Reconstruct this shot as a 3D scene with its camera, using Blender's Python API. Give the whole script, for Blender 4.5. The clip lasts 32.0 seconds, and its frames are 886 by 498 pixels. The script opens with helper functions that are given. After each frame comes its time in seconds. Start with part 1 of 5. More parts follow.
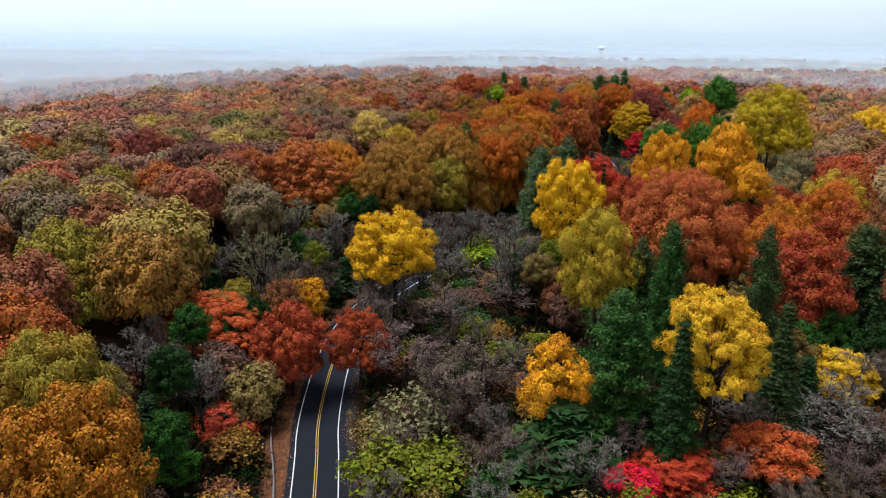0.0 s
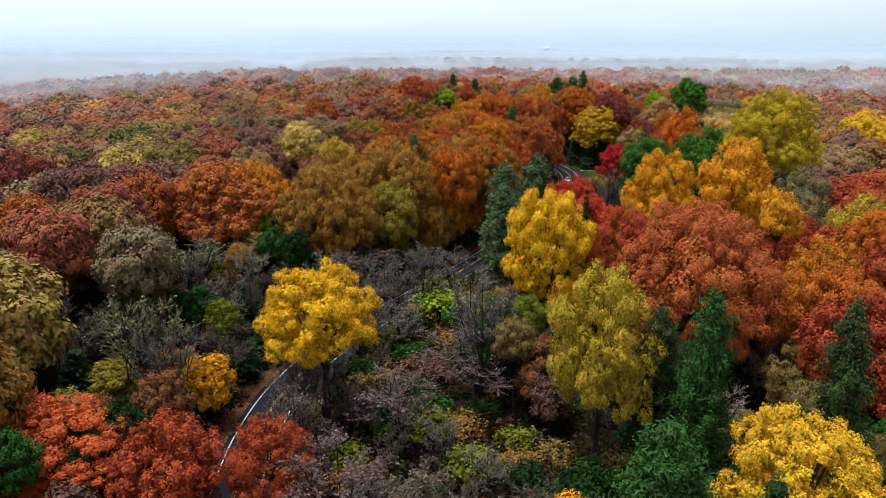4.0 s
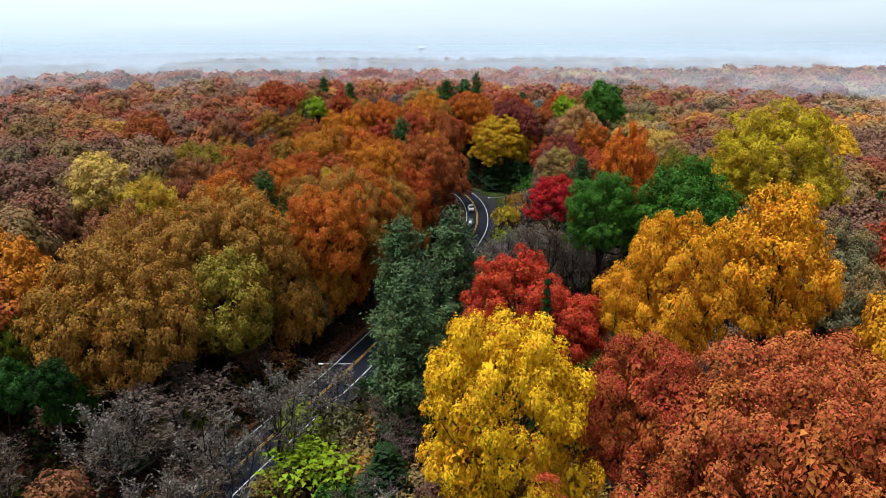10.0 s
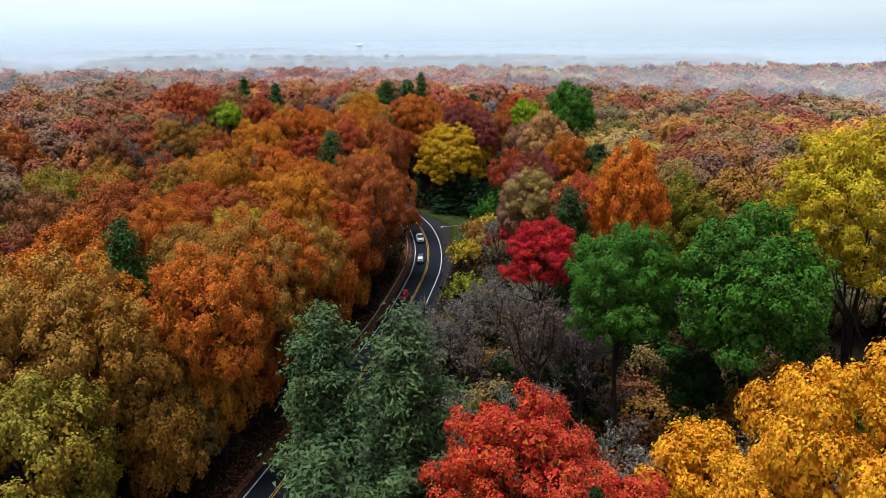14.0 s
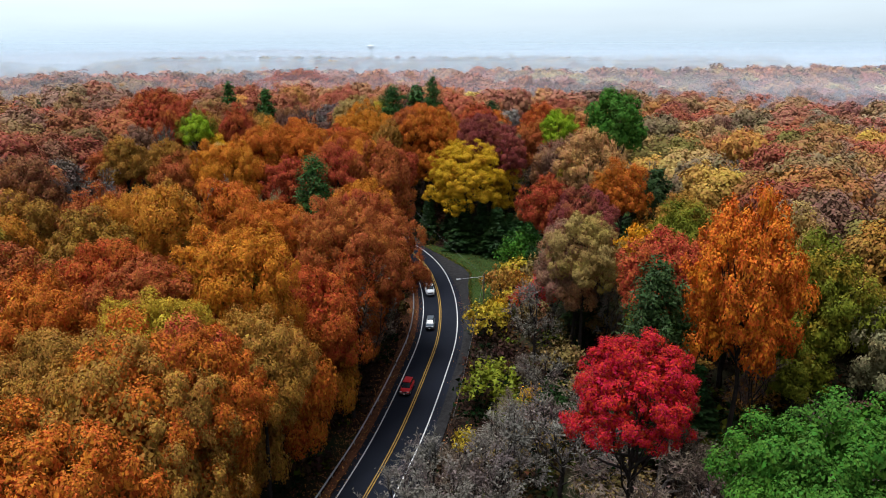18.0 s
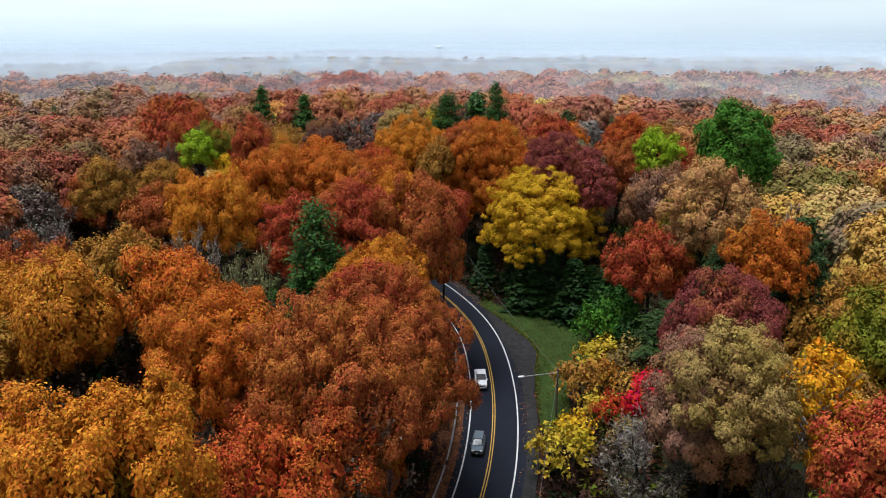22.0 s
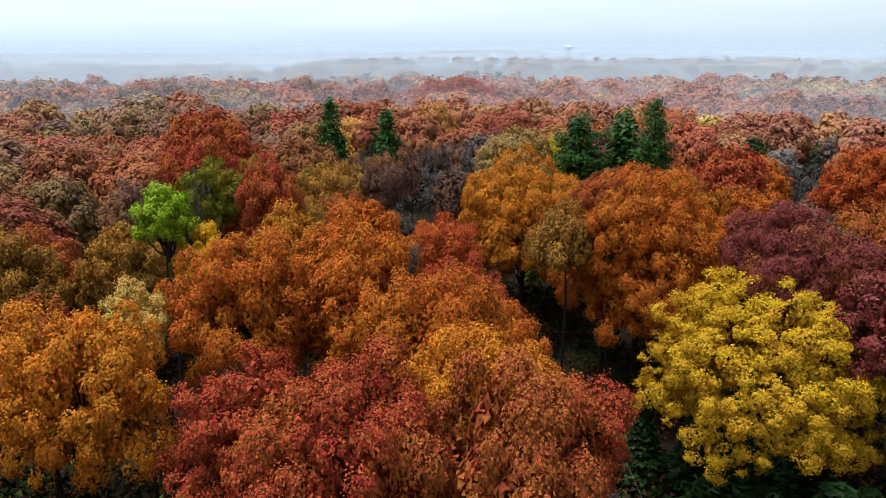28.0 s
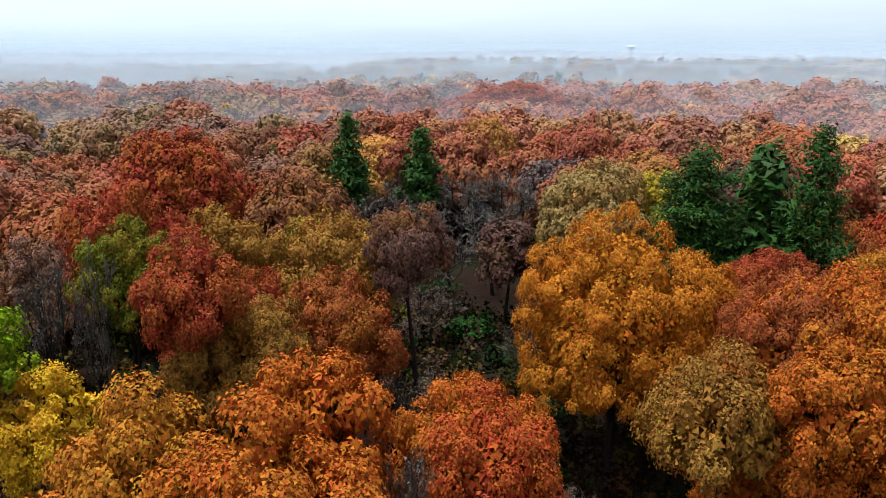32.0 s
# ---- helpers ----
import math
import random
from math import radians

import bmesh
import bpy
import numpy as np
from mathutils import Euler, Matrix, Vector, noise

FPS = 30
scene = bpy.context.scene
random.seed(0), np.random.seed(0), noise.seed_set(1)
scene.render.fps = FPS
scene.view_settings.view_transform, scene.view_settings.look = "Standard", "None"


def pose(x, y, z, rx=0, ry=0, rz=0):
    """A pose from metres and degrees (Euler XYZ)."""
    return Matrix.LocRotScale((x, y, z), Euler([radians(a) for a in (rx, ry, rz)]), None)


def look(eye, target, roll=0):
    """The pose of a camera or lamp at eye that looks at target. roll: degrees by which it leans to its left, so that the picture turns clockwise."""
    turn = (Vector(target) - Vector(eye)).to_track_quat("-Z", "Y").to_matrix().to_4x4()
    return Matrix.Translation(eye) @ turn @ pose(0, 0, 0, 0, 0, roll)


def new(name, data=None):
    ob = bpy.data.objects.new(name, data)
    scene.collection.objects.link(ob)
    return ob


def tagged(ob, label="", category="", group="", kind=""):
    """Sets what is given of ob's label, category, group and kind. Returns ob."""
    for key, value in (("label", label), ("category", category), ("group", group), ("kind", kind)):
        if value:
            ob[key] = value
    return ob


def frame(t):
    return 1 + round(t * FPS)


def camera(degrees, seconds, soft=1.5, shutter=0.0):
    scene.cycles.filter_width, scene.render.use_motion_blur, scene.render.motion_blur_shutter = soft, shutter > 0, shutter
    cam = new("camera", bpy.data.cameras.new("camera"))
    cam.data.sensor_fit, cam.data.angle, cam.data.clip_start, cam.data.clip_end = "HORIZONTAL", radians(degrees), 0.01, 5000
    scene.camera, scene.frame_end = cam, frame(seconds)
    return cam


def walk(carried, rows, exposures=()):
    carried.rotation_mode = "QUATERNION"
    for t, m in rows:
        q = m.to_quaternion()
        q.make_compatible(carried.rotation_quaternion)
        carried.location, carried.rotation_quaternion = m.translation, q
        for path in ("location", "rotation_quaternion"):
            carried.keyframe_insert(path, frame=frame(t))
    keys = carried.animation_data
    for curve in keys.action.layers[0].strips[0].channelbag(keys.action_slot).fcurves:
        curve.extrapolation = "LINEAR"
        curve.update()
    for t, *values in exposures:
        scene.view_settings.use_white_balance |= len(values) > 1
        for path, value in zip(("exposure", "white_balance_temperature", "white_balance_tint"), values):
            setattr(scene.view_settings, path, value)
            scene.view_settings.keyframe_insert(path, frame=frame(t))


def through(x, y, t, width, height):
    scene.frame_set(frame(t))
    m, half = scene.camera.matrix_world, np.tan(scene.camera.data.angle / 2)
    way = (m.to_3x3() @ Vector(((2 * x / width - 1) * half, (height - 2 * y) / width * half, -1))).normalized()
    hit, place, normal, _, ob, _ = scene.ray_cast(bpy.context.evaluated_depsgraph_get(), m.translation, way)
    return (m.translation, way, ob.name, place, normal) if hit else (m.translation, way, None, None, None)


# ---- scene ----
cam = camera(64.0, 32.0, soft=1.0)
# seconds, x, y, z, yaw, pitch, lean
ROWS = [
    (0.0, -0.00, 0.00, 66.34, 0.00, -15.38, -0.40),
    (0.5, 0.06, 4.77, 66.33, -0.36, -15.38, -0.37),
    (1.0, 0.13, 9.57, 66.31, -0.75, -15.37, -0.34),
    (1.5, 0.23, 14.42, 66.28, -1.23, -15.37, -0.31),
    (2.0, 0.32, 19.37, 66.26, -1.74, -15.37, -0.30),
    (2.5, 0.41, 24.41, 66.24, -2.27, -15.35, -0.28),
    (3.0, 0.52, 29.55, 66.23, -2.87, -15.34, -0.26),
    (3.5, 0.70, 34.76, 66.24, -3.54, -15.32, -0.23),
    (5.5, 1.81, 55.83, 66.30, -6.57, -15.24, -0.08),
    (6.0, 2.22, 61.16, 66.27, -7.44, -15.24, -0.03),
    (6.5, 2.76, 66.57, 66.24, -8.30, -15.24, 0.01),
    (7.0, 3.42, 72.05, 66.21, -9.13, -15.23, 0.03),
    (7.5, 4.18, 77.58, 66.18, -9.95, -15.23, 0.06),
    (8.0, 4.99, 83.17, 66.15, -10.78, -15.22, 0.09),
    (8.5, 5.87, 88.79, 66.13, -11.63, -15.23, 0.12),
    (9.0, 6.82, 94.44, 66.10, -12.44, -15.25, 0.12),
    (9.5, 7.81, 100.11, 66.07, -13.20, -15.27, 0.12),
    (10.0, 8.89, 105.77, 66.05, -13.95, -15.29, 0.12),
    (10.5, 10.05, 111.41, 66.02, -14.68, -15.30, 0.12),
    (11.0, 11.29, 117.03, 65.97, -15.42, -15.31, 0.12),
    (11.5, 12.59, 122.62, 65.92, -16.12, -15.32, 0.12),
    (12.0, 13.93, 128.21, 65.88, -16.73, -15.33, 0.12),
    (12.5, 15.36, 133.80, 65.86, -17.29, -15.35, 0.13),
    (13.0, 16.91, 139.42, 65.86, -17.83, -15.39, 0.15),
    (13.5, 18.55, 145.04, 65.85, -18.35, -15.44, 0.16),
    (14.0, 20.23, 150.59, 65.84, -18.66, -15.50, 0.14),
    (14.5, 21.90, 156.14, 65.82, -18.80, -15.52, 0.13),
    (16.5, 28.34, 178.33, 65.72, -18.71, -15.44, 0.20),
    (17.0, 30.07, 183.81, 65.67, -18.45, -15.42, 0.17),
    (17.5, 31.90, 189.22, 65.63, -18.13, -15.40, 0.14),
    (18.0, 33.81, 194.60, 65.61, -17.76, -15.38, 0.10),
    (18.5, 35.75, 200.00, 65.60, -17.41, -15.37, 0.09),
    (19.0, 37.68, 205.42, 65.60, -16.98, -15.36, 0.07),
    (19.5, 39.61, 210.85, 65.62, -16.32, -15.36, 0.06),
    (20.0, 41.50, 216.27, 65.64, -15.50, -15.37, 0.04),
    (20.5, 43.34, 221.72, 65.67, -14.75, -15.36, 0.02),
    (21.0, 45.12, 227.14, 65.68, -14.04, -15.35, 0.01),
    (21.5, 46.82, 232.50, 65.67, -13.26, -15.36, -0.01),
    (22.0, 48.47, 237.92, 65.68, -12.39, -15.34, -0.03),
    (22.5, 50.05, 243.38, 65.71, -11.49, -15.32, -0.04),
    (23.0, 51.57, 248.90, 65.76, -10.64, -15.31, -0.04),
    (23.5, 53.07, 254.47, 65.82, -9.94, -15.32, -0.03),
    (24.0, 54.51, 260.11, 65.88, -9.15, -15.33, -0.02),
    (24.5, 55.85, 265.78, 65.94, -8.22, -15.34, -0.03),
    (25.0, 57.09, 271.49, 65.99, -7.30, -15.34, -0.06),
    (25.5, 58.17, 277.27, 66.03, -6.36, -15.34, -0.07),
    (27.5, 61.82, 300.57, 66.08, -3.09, -15.30, 0.03),
    (28.0, 62.58, 306.44, 66.09, -2.41, -15.30, 0.05),
    (28.5, 63.23, 312.31, 66.12, -1.83, -15.31, 0.05),
    (29.0, 63.78, 318.19, 66.17, -1.31, -15.32, 0.03),
    (29.5, 64.22, 324.08, 66.23, -0.85, -15.34, -0.01),
    (30.0, 64.56, 330.00, 66.27, -0.44, -15.35, -0.06),
    (30.5, 64.82, 335.94, 66.28, -0.03, -15.37, -0.08),
    (31.0, 65.03, 341.90, 66.29, 0.54, -15.36, -0.09),
    (31.5, 65.20, 347.85, 66.29, 1.32, -15.33, -0.08),
    (32.0, 65.35, 353.80, 66.28, 2.07, -15.32, -0.05),
]
walk(cam, [(t, pose(x, y, z, 90 + pitch, 0, yaw) @ pose(0, 0, 0, 0, 0, -lean)) for t, x, y, z, yaw, pitch, lean in ROWS],
     exposures=((0.0, 0.0, 6050.0, 10.0), (32.0, 0.0, 6050.0, 10.0)))

# ---- sky and light: a bright overcast, milky towards the horizon ----
world = bpy.data.worlds.new("overcast_sky")
scene.world = world
world.use_nodes = True
wn = world.node_tree
wn.nodes.clear()
SUN_EL, SUN_ROT = 55.0, 200.0
sky = wn.nodes.new("ShaderNodeTexSky")
sky.sky_type, sky.sun_disc = "NISHITA", False
sky.sun_elevation, sky.sun_rotation = radians(SUN_EL), radians(SUN_ROT)
sky.air_density, sky.dust_density = 1.0, 4.0
bg_clear = wn.nodes.new("ShaderNodeBackground")
bg_clear.inputs[1].default_value = 0.05
wn.links.new(sky.outputs[0], bg_clear.inputs[0])
w_coord = wn.nodes.new("ShaderNodeTexCoord")
w_sep = wn.nodes.new("ShaderNodeSeparateXYZ")
wn.links.new(w_coord.outputs["Generated"], w_sep.inputs[0])
w_ramp = wn.nodes.new("ShaderNodeValToRGB")
w_ramp.color_ramp.elements[0].position = 0.0
w_ramp.color_ramp.elements[0].color = (0.55, 0.69, 0.79, 1)
w_ramp.color_ramp.elements[1].position = 1.0
w_ramp.color_ramp.elements[1].color = (0.34, 0.36, 0.4, 1)
for at, col in ((0.012, (0.64, 0.78, 0.87, 1)), (0.04, (0.78, 0.88, 0.93, 1)), (0.08, (0.86, 0.95, 0.96, 1)), (0.16, (0.32, 0.35, 0.38, 1)), (0.4, (0.20, 0.22, 0.24, 1))):
    e = w_ramp.color_ramp.elements.new(at)
    e.color = col
wn.links.new(w_sep.outputs["Z"], w_ramp.inputs[0])
w_map = wn.nodes.new("ShaderNodeMapping")
w_map.inputs["Scale"].default_value = (2.2, 2.2, 14.0)
w_noise = wn.nodes.new("ShaderNodeTexNoise")
w_noise.inputs["Scale"].default_value, w_noise.inputs["Detail"].default_value = 1.6, 4.0
wn.links.new(w_coord.outputs["Generated"], w_map.inputs[0])
wn.links.new(w_map.outputs[0], w_noise.inputs["Vector"])
w_rng = wn.nodes.new("ShaderNodeMapRange")
w_rng.inputs[1].default_value, w_rng.inputs[2].default_value = 0.3, 0.7
w_rng.inputs[3].default_value, w_rng.inputs[4].default_value = 0.95, 1.05
wn.links.new(w_noise.outputs[0], w_rng.inputs[0])
bg_cloud = wn.nodes.new("ShaderNodeBackground")
wn.links.new(w_ramp.outputs[0], bg_cloud.inputs[0])
# the cloud is a little brighter on the sun's side
w_side = wn.nodes.new("ShaderNodeMapRange")
w_side.inputs[1].default_value, w_side.inputs[2].default_value = -0.6, 0.6
w_side.inputs[3].default_value, w_side.inputs[4].default_value = 1.1, 0.88
wn.links.new(w_sep.outputs["X"], w_side.inputs[0])
w_mul = wn.nodes.new("ShaderNodeMath")
w_mul.operation = "MULTIPLY"
wn.links.new(w_rng.outputs[0], w_mul.inputs[0])
wn.links.new(w_side.outputs[0], w_mul.inputs[1])
wn.links.new(w_mul.outputs[0], bg_cloud.inputs[1])
w_add = wn.nodes.new("ShaderNodeAddShader")
w_out = wn.nodes.new("ShaderNodeOutputWorld")
wn.links.new(bg_clear.outputs[0], w_add.inputs[0])
wn.links.new(bg_cloud.outputs[0], w_add.inputs[1])
wn.links.new(w_add.outputs[0], w_out.inputs[0])

sun_data = bpy.data.lights.new("sun", "SUN")
sun_data.energy, sun_data.angle, sun_data.color = 5.0, radians(28), (1.0, 0.98, 0.95)
sun = new("sun", sun_data)
# the sun stands behind and above the camera, off to the left
sun.matrix_world = look((-50, 70, 200), (0, 50, 0))

rng = np.random.default_rng(7)


# ---- materials ----
def material(name):
    m = bpy.data.materials.new(name)
    m.use_nodes = True
    nt = m.node_tree
    nt.nodes.clear()
    out = nt.nodes.new("ShaderNodeOutputMaterial")
    return m, nt, out


def node(nt, kind, **values):
    n = nt.nodes.new(kind)
    for key, value in values.items():
        n.inputs[key.replace("_", " ")].default_value = value
    return n


def mixed(nt, fac, a, b, blend="MIX"):
    n = nt.nodes.new("ShaderNodeMix")
    n.data_type, n.blend_type = "RGBA", blend
    for slot, v in ((0, fac), (6, a), (7, b)):
        if isinstance(v, bpy.types.NodeSocket):
            nt.links.new(v, n.inputs[slot])
        else:
            n.inputs[slot].default_value = v
    return n.outputs[2]


def ranged(nt, value, lo, hi, a, b):
    n = nt.nodes.new("ShaderNodeMapRange")
    nt.links.new(value, n.inputs[0])
    for slot, v in zip((1, 2, 3, 4), (lo, hi, a, b)):
        n.inputs[slot].default_value = v
    return n.outputs[0]


def plain(name, colour, rough=0.7, metal=0.0, vary=0.25, scale=3.0, bump=0.1):
    m, nt, out = material(name)
    tc = nt.nodes.new("ShaderNodeTexCoord")
    n1 = node(nt, "ShaderNodeTexNoise", Scale=scale, Detail=6.0)
    n2 = node(nt, "ShaderNodeTexNoise", Scale=scale * 9, Detail=3.0)
    for n in (n1, n2):
        nt.links.new(tc.outputs["Object"], n.inputs["Vector"])
    v = mixed(nt, 0.4, n1.outputs[0], n2.outputs[0])
    f = ranged(nt, v, 0.3, 0.7, 1 - vary, 1 + vary)
    b = node(nt, "ShaderNodeBsdfPrincipled", Roughness=rough, Metallic=metal)
    if rough > 0.84:
        b.inputs["Specular IOR Level"].default_value = 0.12
    col = mixed(nt, 1.0, (*colour, 1), f, "MULTIPLY")
    nt.links.new(col, b.inputs["Base Color"])
    if bump:
        bp = node(nt, "ShaderNodeBump", Strength=bump, Distance=0.05)
        nt.links.new(n2.outputs[0], bp.inputs["Height"])
        nt.links.new(bp.outputs[0], b.inputs["Normal"])
    nt.links.new(b.outputs[0], out.inputs[0])
    return m


def leaf_material(name, shine=0.5, through=0.3, second=(1.0, 1.0, 1.0, 1), attribute=False, spread=0.26, patch=1.0, gold=None, mottle=0.22):
    """Leaves in the tree's own colour, with patches that turned less, and every leaf a little different."""
    m, nt, out = material(name)
    tc = nt.nodes.new("ShaderNodeTexCoord")
    info = nt.nodes.new("ShaderNodeObjectInfo")
    geo = nt.nodes.new("ShaderNodeNewGeometry")
    if attribute:
        at = nt.nodes.new("ShaderNodeVertexColor")
        at.layer_name = "leaf_tint"
        base = at.outputs[0]
    else:
        base = info.outputs["Color"]
    big = node(nt, "ShaderNodeTexNoise", Scale=0.16, Detail=3.0)
    small = node(nt, "ShaderNodeTexNoise", Scale=0.9, Detail=2.0)
    for n in (big, small):
        nt.links.new(geo.outputs["Position"], n.inputs["Vector"])
    patchy = ranged(nt, big.outputs[0], 0.47, 0.63, 0.0, 0.75 * patch)
    turned = mixed(nt, 0.75, base, gold) if gold else mixed(nt, 1.0, base, second, "MULTIPLY")
    col = mixed(nt, patchy, base, turned)
    middle = node(nt, "ShaderNodeTexNoise", Scale=0.3, Detail=2.0)
    nt.links.new(geo.outputs["Position"], middle.inputs["Vector"])
    redder = mixed(nt, 1.0, col, (0.95, 0.74, 0.9, 1), "MULTIPLY")
    col = mixed(nt, ranged(nt, middle.outputs[0], 0.5, 0.64, 0.0, 0.75 * patch), col, redder)
    tone = ranged(nt, small.outputs[0], 0.3, 0.7, 1 - mottle, 1 + mottle)
    col = mixed(nt, 1.0, col, tone, "MULTIPLY")
    hue = nt.nodes.new("ShaderNodeHueSaturation")
    nt.links.new(col, hue.inputs["Color"])
    nt.links.new(ranged(nt, geo.outputs["Random Per Island"], 0, 1, 0.482, 0.518), hue.inputs["Hue"])
    value = nt.nodes.new("ShaderNodeMath")
    value.operation = "MULTIPLY"
    value.inputs[1].default_value = 7.13
    nt.links.new(geo.outputs["Random Per Island"], value.inputs[0])
    frac = nt.nodes.new("ShaderNodeMath")
    frac.operation = "FRACT"
    nt.links.new(value.outputs[0], frac.inputs[0])
    nt.links.new(ranged(nt, frac.outputs[0], 0, 1, 1 - spread, 1 + spread), hue.inputs["Value"])
    b = node(nt, "ShaderNodeBsdfPrincipled", Roughness=0.55)
    b.inputs["Specular IOR Level"].default_value = shine
    nt.links.new(hue.outputs[0], b.inputs["Base Color"])
    tr = node(nt, "ShaderNodeBsdfTranslucent")
    nt.links.new(hue.outputs[0], tr.inputs["Color"])
    mx = nt.nodes.new("ShaderNodeMixShader")
    mx.inputs[0].default_value = through
    nt.links.new(b.outputs[0], mx.inputs[1])
    nt.links.new(tr.outputs[0], mx.inputs[2])
    nt.links.new(mx.outputs[0], out.inputs[0])
    return m


LEAF = leaf_material("autumn_leaves", 0.04, 0.06, (1.04, 1.12, 0.7, 1), patch=0.8)
OAK_LEAF = leaf_material("oak_leaves", 0.04, 0.06, patch=0.62, gold=(0.4, 0.165, 0.016, 1))
NEEDLE = leaf_material("needles", 0.1, 0.04, (1.15, 1.05, 0.75, 1), spread=0.3)
WOOD_LEAF = leaf_material("distant_leaves", 0.03, 0.08, (1.05, 1.3, 0.8, 1), spread=0.1, patch=0.6, mottle=0.1)
FARLEAF = leaf_material("far_leaves", 0.03, 0.06, (1.05, 1.4, 0.75, 1), attribute=True, spread=0.2, patch=0.7)
TWIG = leaf_material("twigs", 0.08, 0.0, (0.9, 0.95, 1.0, 1), spread=0.25)
BARK = plain("bark", (0.03, 0.025, 0.022), 0.9, vary=0.45, scale=1.5, bump=0.5)
PALE_BARK = plain("pale_bark", (0.34, 0.31, 0.27), 0.85, vary=0.35, scale=1.5, bump=0.4)


def ground_material():
    m, nt, out = material("leaf_litter")
    geo = nt.nodes.new("ShaderNodeNewGeometry")
    n1 = node(nt, "ShaderNodeTexNoise", Scale=0.05, Detail=5.0)
    n2 = node(nt, "ShaderNodeTexNoise", Scale=2.2, Detail=6.0)
    n3 = node(nt, "ShaderNodeTexVoronoi", Scale=5.0)
    for n in (n1, n2, n3):
        nt.links.new(geo.outputs["Position"], n.inputs["Vector"])
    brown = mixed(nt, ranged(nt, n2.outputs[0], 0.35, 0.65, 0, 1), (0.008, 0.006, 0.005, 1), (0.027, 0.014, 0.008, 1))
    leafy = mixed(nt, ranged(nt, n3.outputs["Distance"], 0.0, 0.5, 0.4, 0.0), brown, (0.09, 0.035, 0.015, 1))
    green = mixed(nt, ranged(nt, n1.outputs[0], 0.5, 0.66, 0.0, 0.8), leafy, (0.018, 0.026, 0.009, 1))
    b = node(nt, "ShaderNodeBsdfPrincipled", Roughness=0.9)
    b.inputs["Specular IOR Level"].default_value = 0.08
    nt.links.new(green, b.inputs["Base Color"])
    bp = node(nt, "ShaderNodeBump", Strength=0.6, Distance=0.2)
    nt.links.new(n2.outputs[0], bp.inputs["Height"])
    nt.links.new(bp.outputs[0], b.inputs["Normal"])
    nt.links.new(b.outputs[0], out.inputs[0])
    return m


def asphalt_material():
    m, nt, out = material("asphalt")
    geo = nt.nodes.new("ShaderNodeNewGeometry")
    n1 = node(nt, "ShaderNodeTexNoise", Scale=0.25, Detail=6.0)
    n2 = node(nt, "ShaderNodeTexNoise", Scale=14.0, Detail=4.0)
    for n in (n1, n2):
        nt.links.new(geo.outputs["Position"], n.inputs["Vector"])
    c = mixed(nt, ranged(nt, n1.outputs[0], 0.35, 0.65, 0, 1), (0.005, 0.007, 0.012, 1), (0.010, 0.012, 0.019, 1))
    c = mixed(nt, ranged(nt, n2.outputs[0], 0.4, 0.7, 0, 0.5), c, (0.016, 0.018, 0.025, 1))
    b = node(nt, "ShaderNodeBsdfPrincipled")
    nt.links.new(c, b.inputs["Base Color"])
    b.inputs["Specular IOR Level"].default_value = 0.12
    nt.links.new(ranged(nt, n1.outputs[0], 0.3, 0.7, 0.7, 0.9), b.inputs["Roughness"])
    bp = node(nt, "ShaderNodeBump", Strength=0.3, Distance=0.02)
    nt.links.new(n2.outputs[0], bp.inputs["Height"])
    nt.links.new(bp.outputs[0], b.inputs["Normal"])
    nt.links.new(b.outputs[0], out.inputs[0])
    return m


GROUND = ground_material()
ASPHALT = asphalt_material()
WHITE_PAINT = plain("white_road_paint", (0.5, 0.5, 0.48), 0.7, vary=0.3, scale=1.2)
YELLOW_PAINT = plain("yellow_road_paint", (0.38, 0.22, 0.03), 0.7, vary=0.3, scale=1.2)
GRAVEL = plain("gravel", (0.022, 0.021, 0.021), 0.95, vary=0.6, scale=1.3, bump=0.6)
GRASS_SOIL = plain("mown_turf", (0.026, 0.046, 0.009), 0.95, vary=0.5, scale=0.35, bump=0.5)
LITTER = plain("fallen_leaves", (0.09, 0.037, 0.018), 0.95, vary=0.7, scale=1.1, bump=0.8)
STEEL = plain("galvanised_steel", (0.45, 0.45, 0.46), 0.5, 0.7, vary=0.2, scale=2.0)
POLE_WOOD = plain("pole_wood", (0.09, 0.07, 0.055), 0.9, vary=0.4, scale=2.0)


# ---- mesh helpers ----
def mesh_of(name, verts, faces, mats):
    me = bpy.data.meshes.new(name)
    me.from_pydata(np.asarray(verts).tolist(), [], faces if isinstance(faces, list) else np.asarray(faces).tolist())
    for m in mats if isinstance(mats, (list, tuple)) else (mats,):
        me.materials.append(m)
    me.update()
    return me


def empty(name, x, y, z):
    ob = new(name)
    ob.empty_display_size = 1.0
    ob.matrix_basis = pose(x, y, z)
    return ob


def part(name, bm_or_mesh, mat, parent, label=""):
    """Links a bmesh or a mesh as one mesh object under a thing or a part."""
    if isinstance(bm_or_mesh, bmesh.types.BMesh):
        me = bpy.data.meshes.new(name)
        bm_or_mesh.to_mesh(me)
        bm_or_mesh.free()
        me.materials.append(mat)
    else:
        me = bm_or_mesh
    ob = new(name, me)
    ob.parent = parent
    if label:
        ob["label"] = label
    return ob


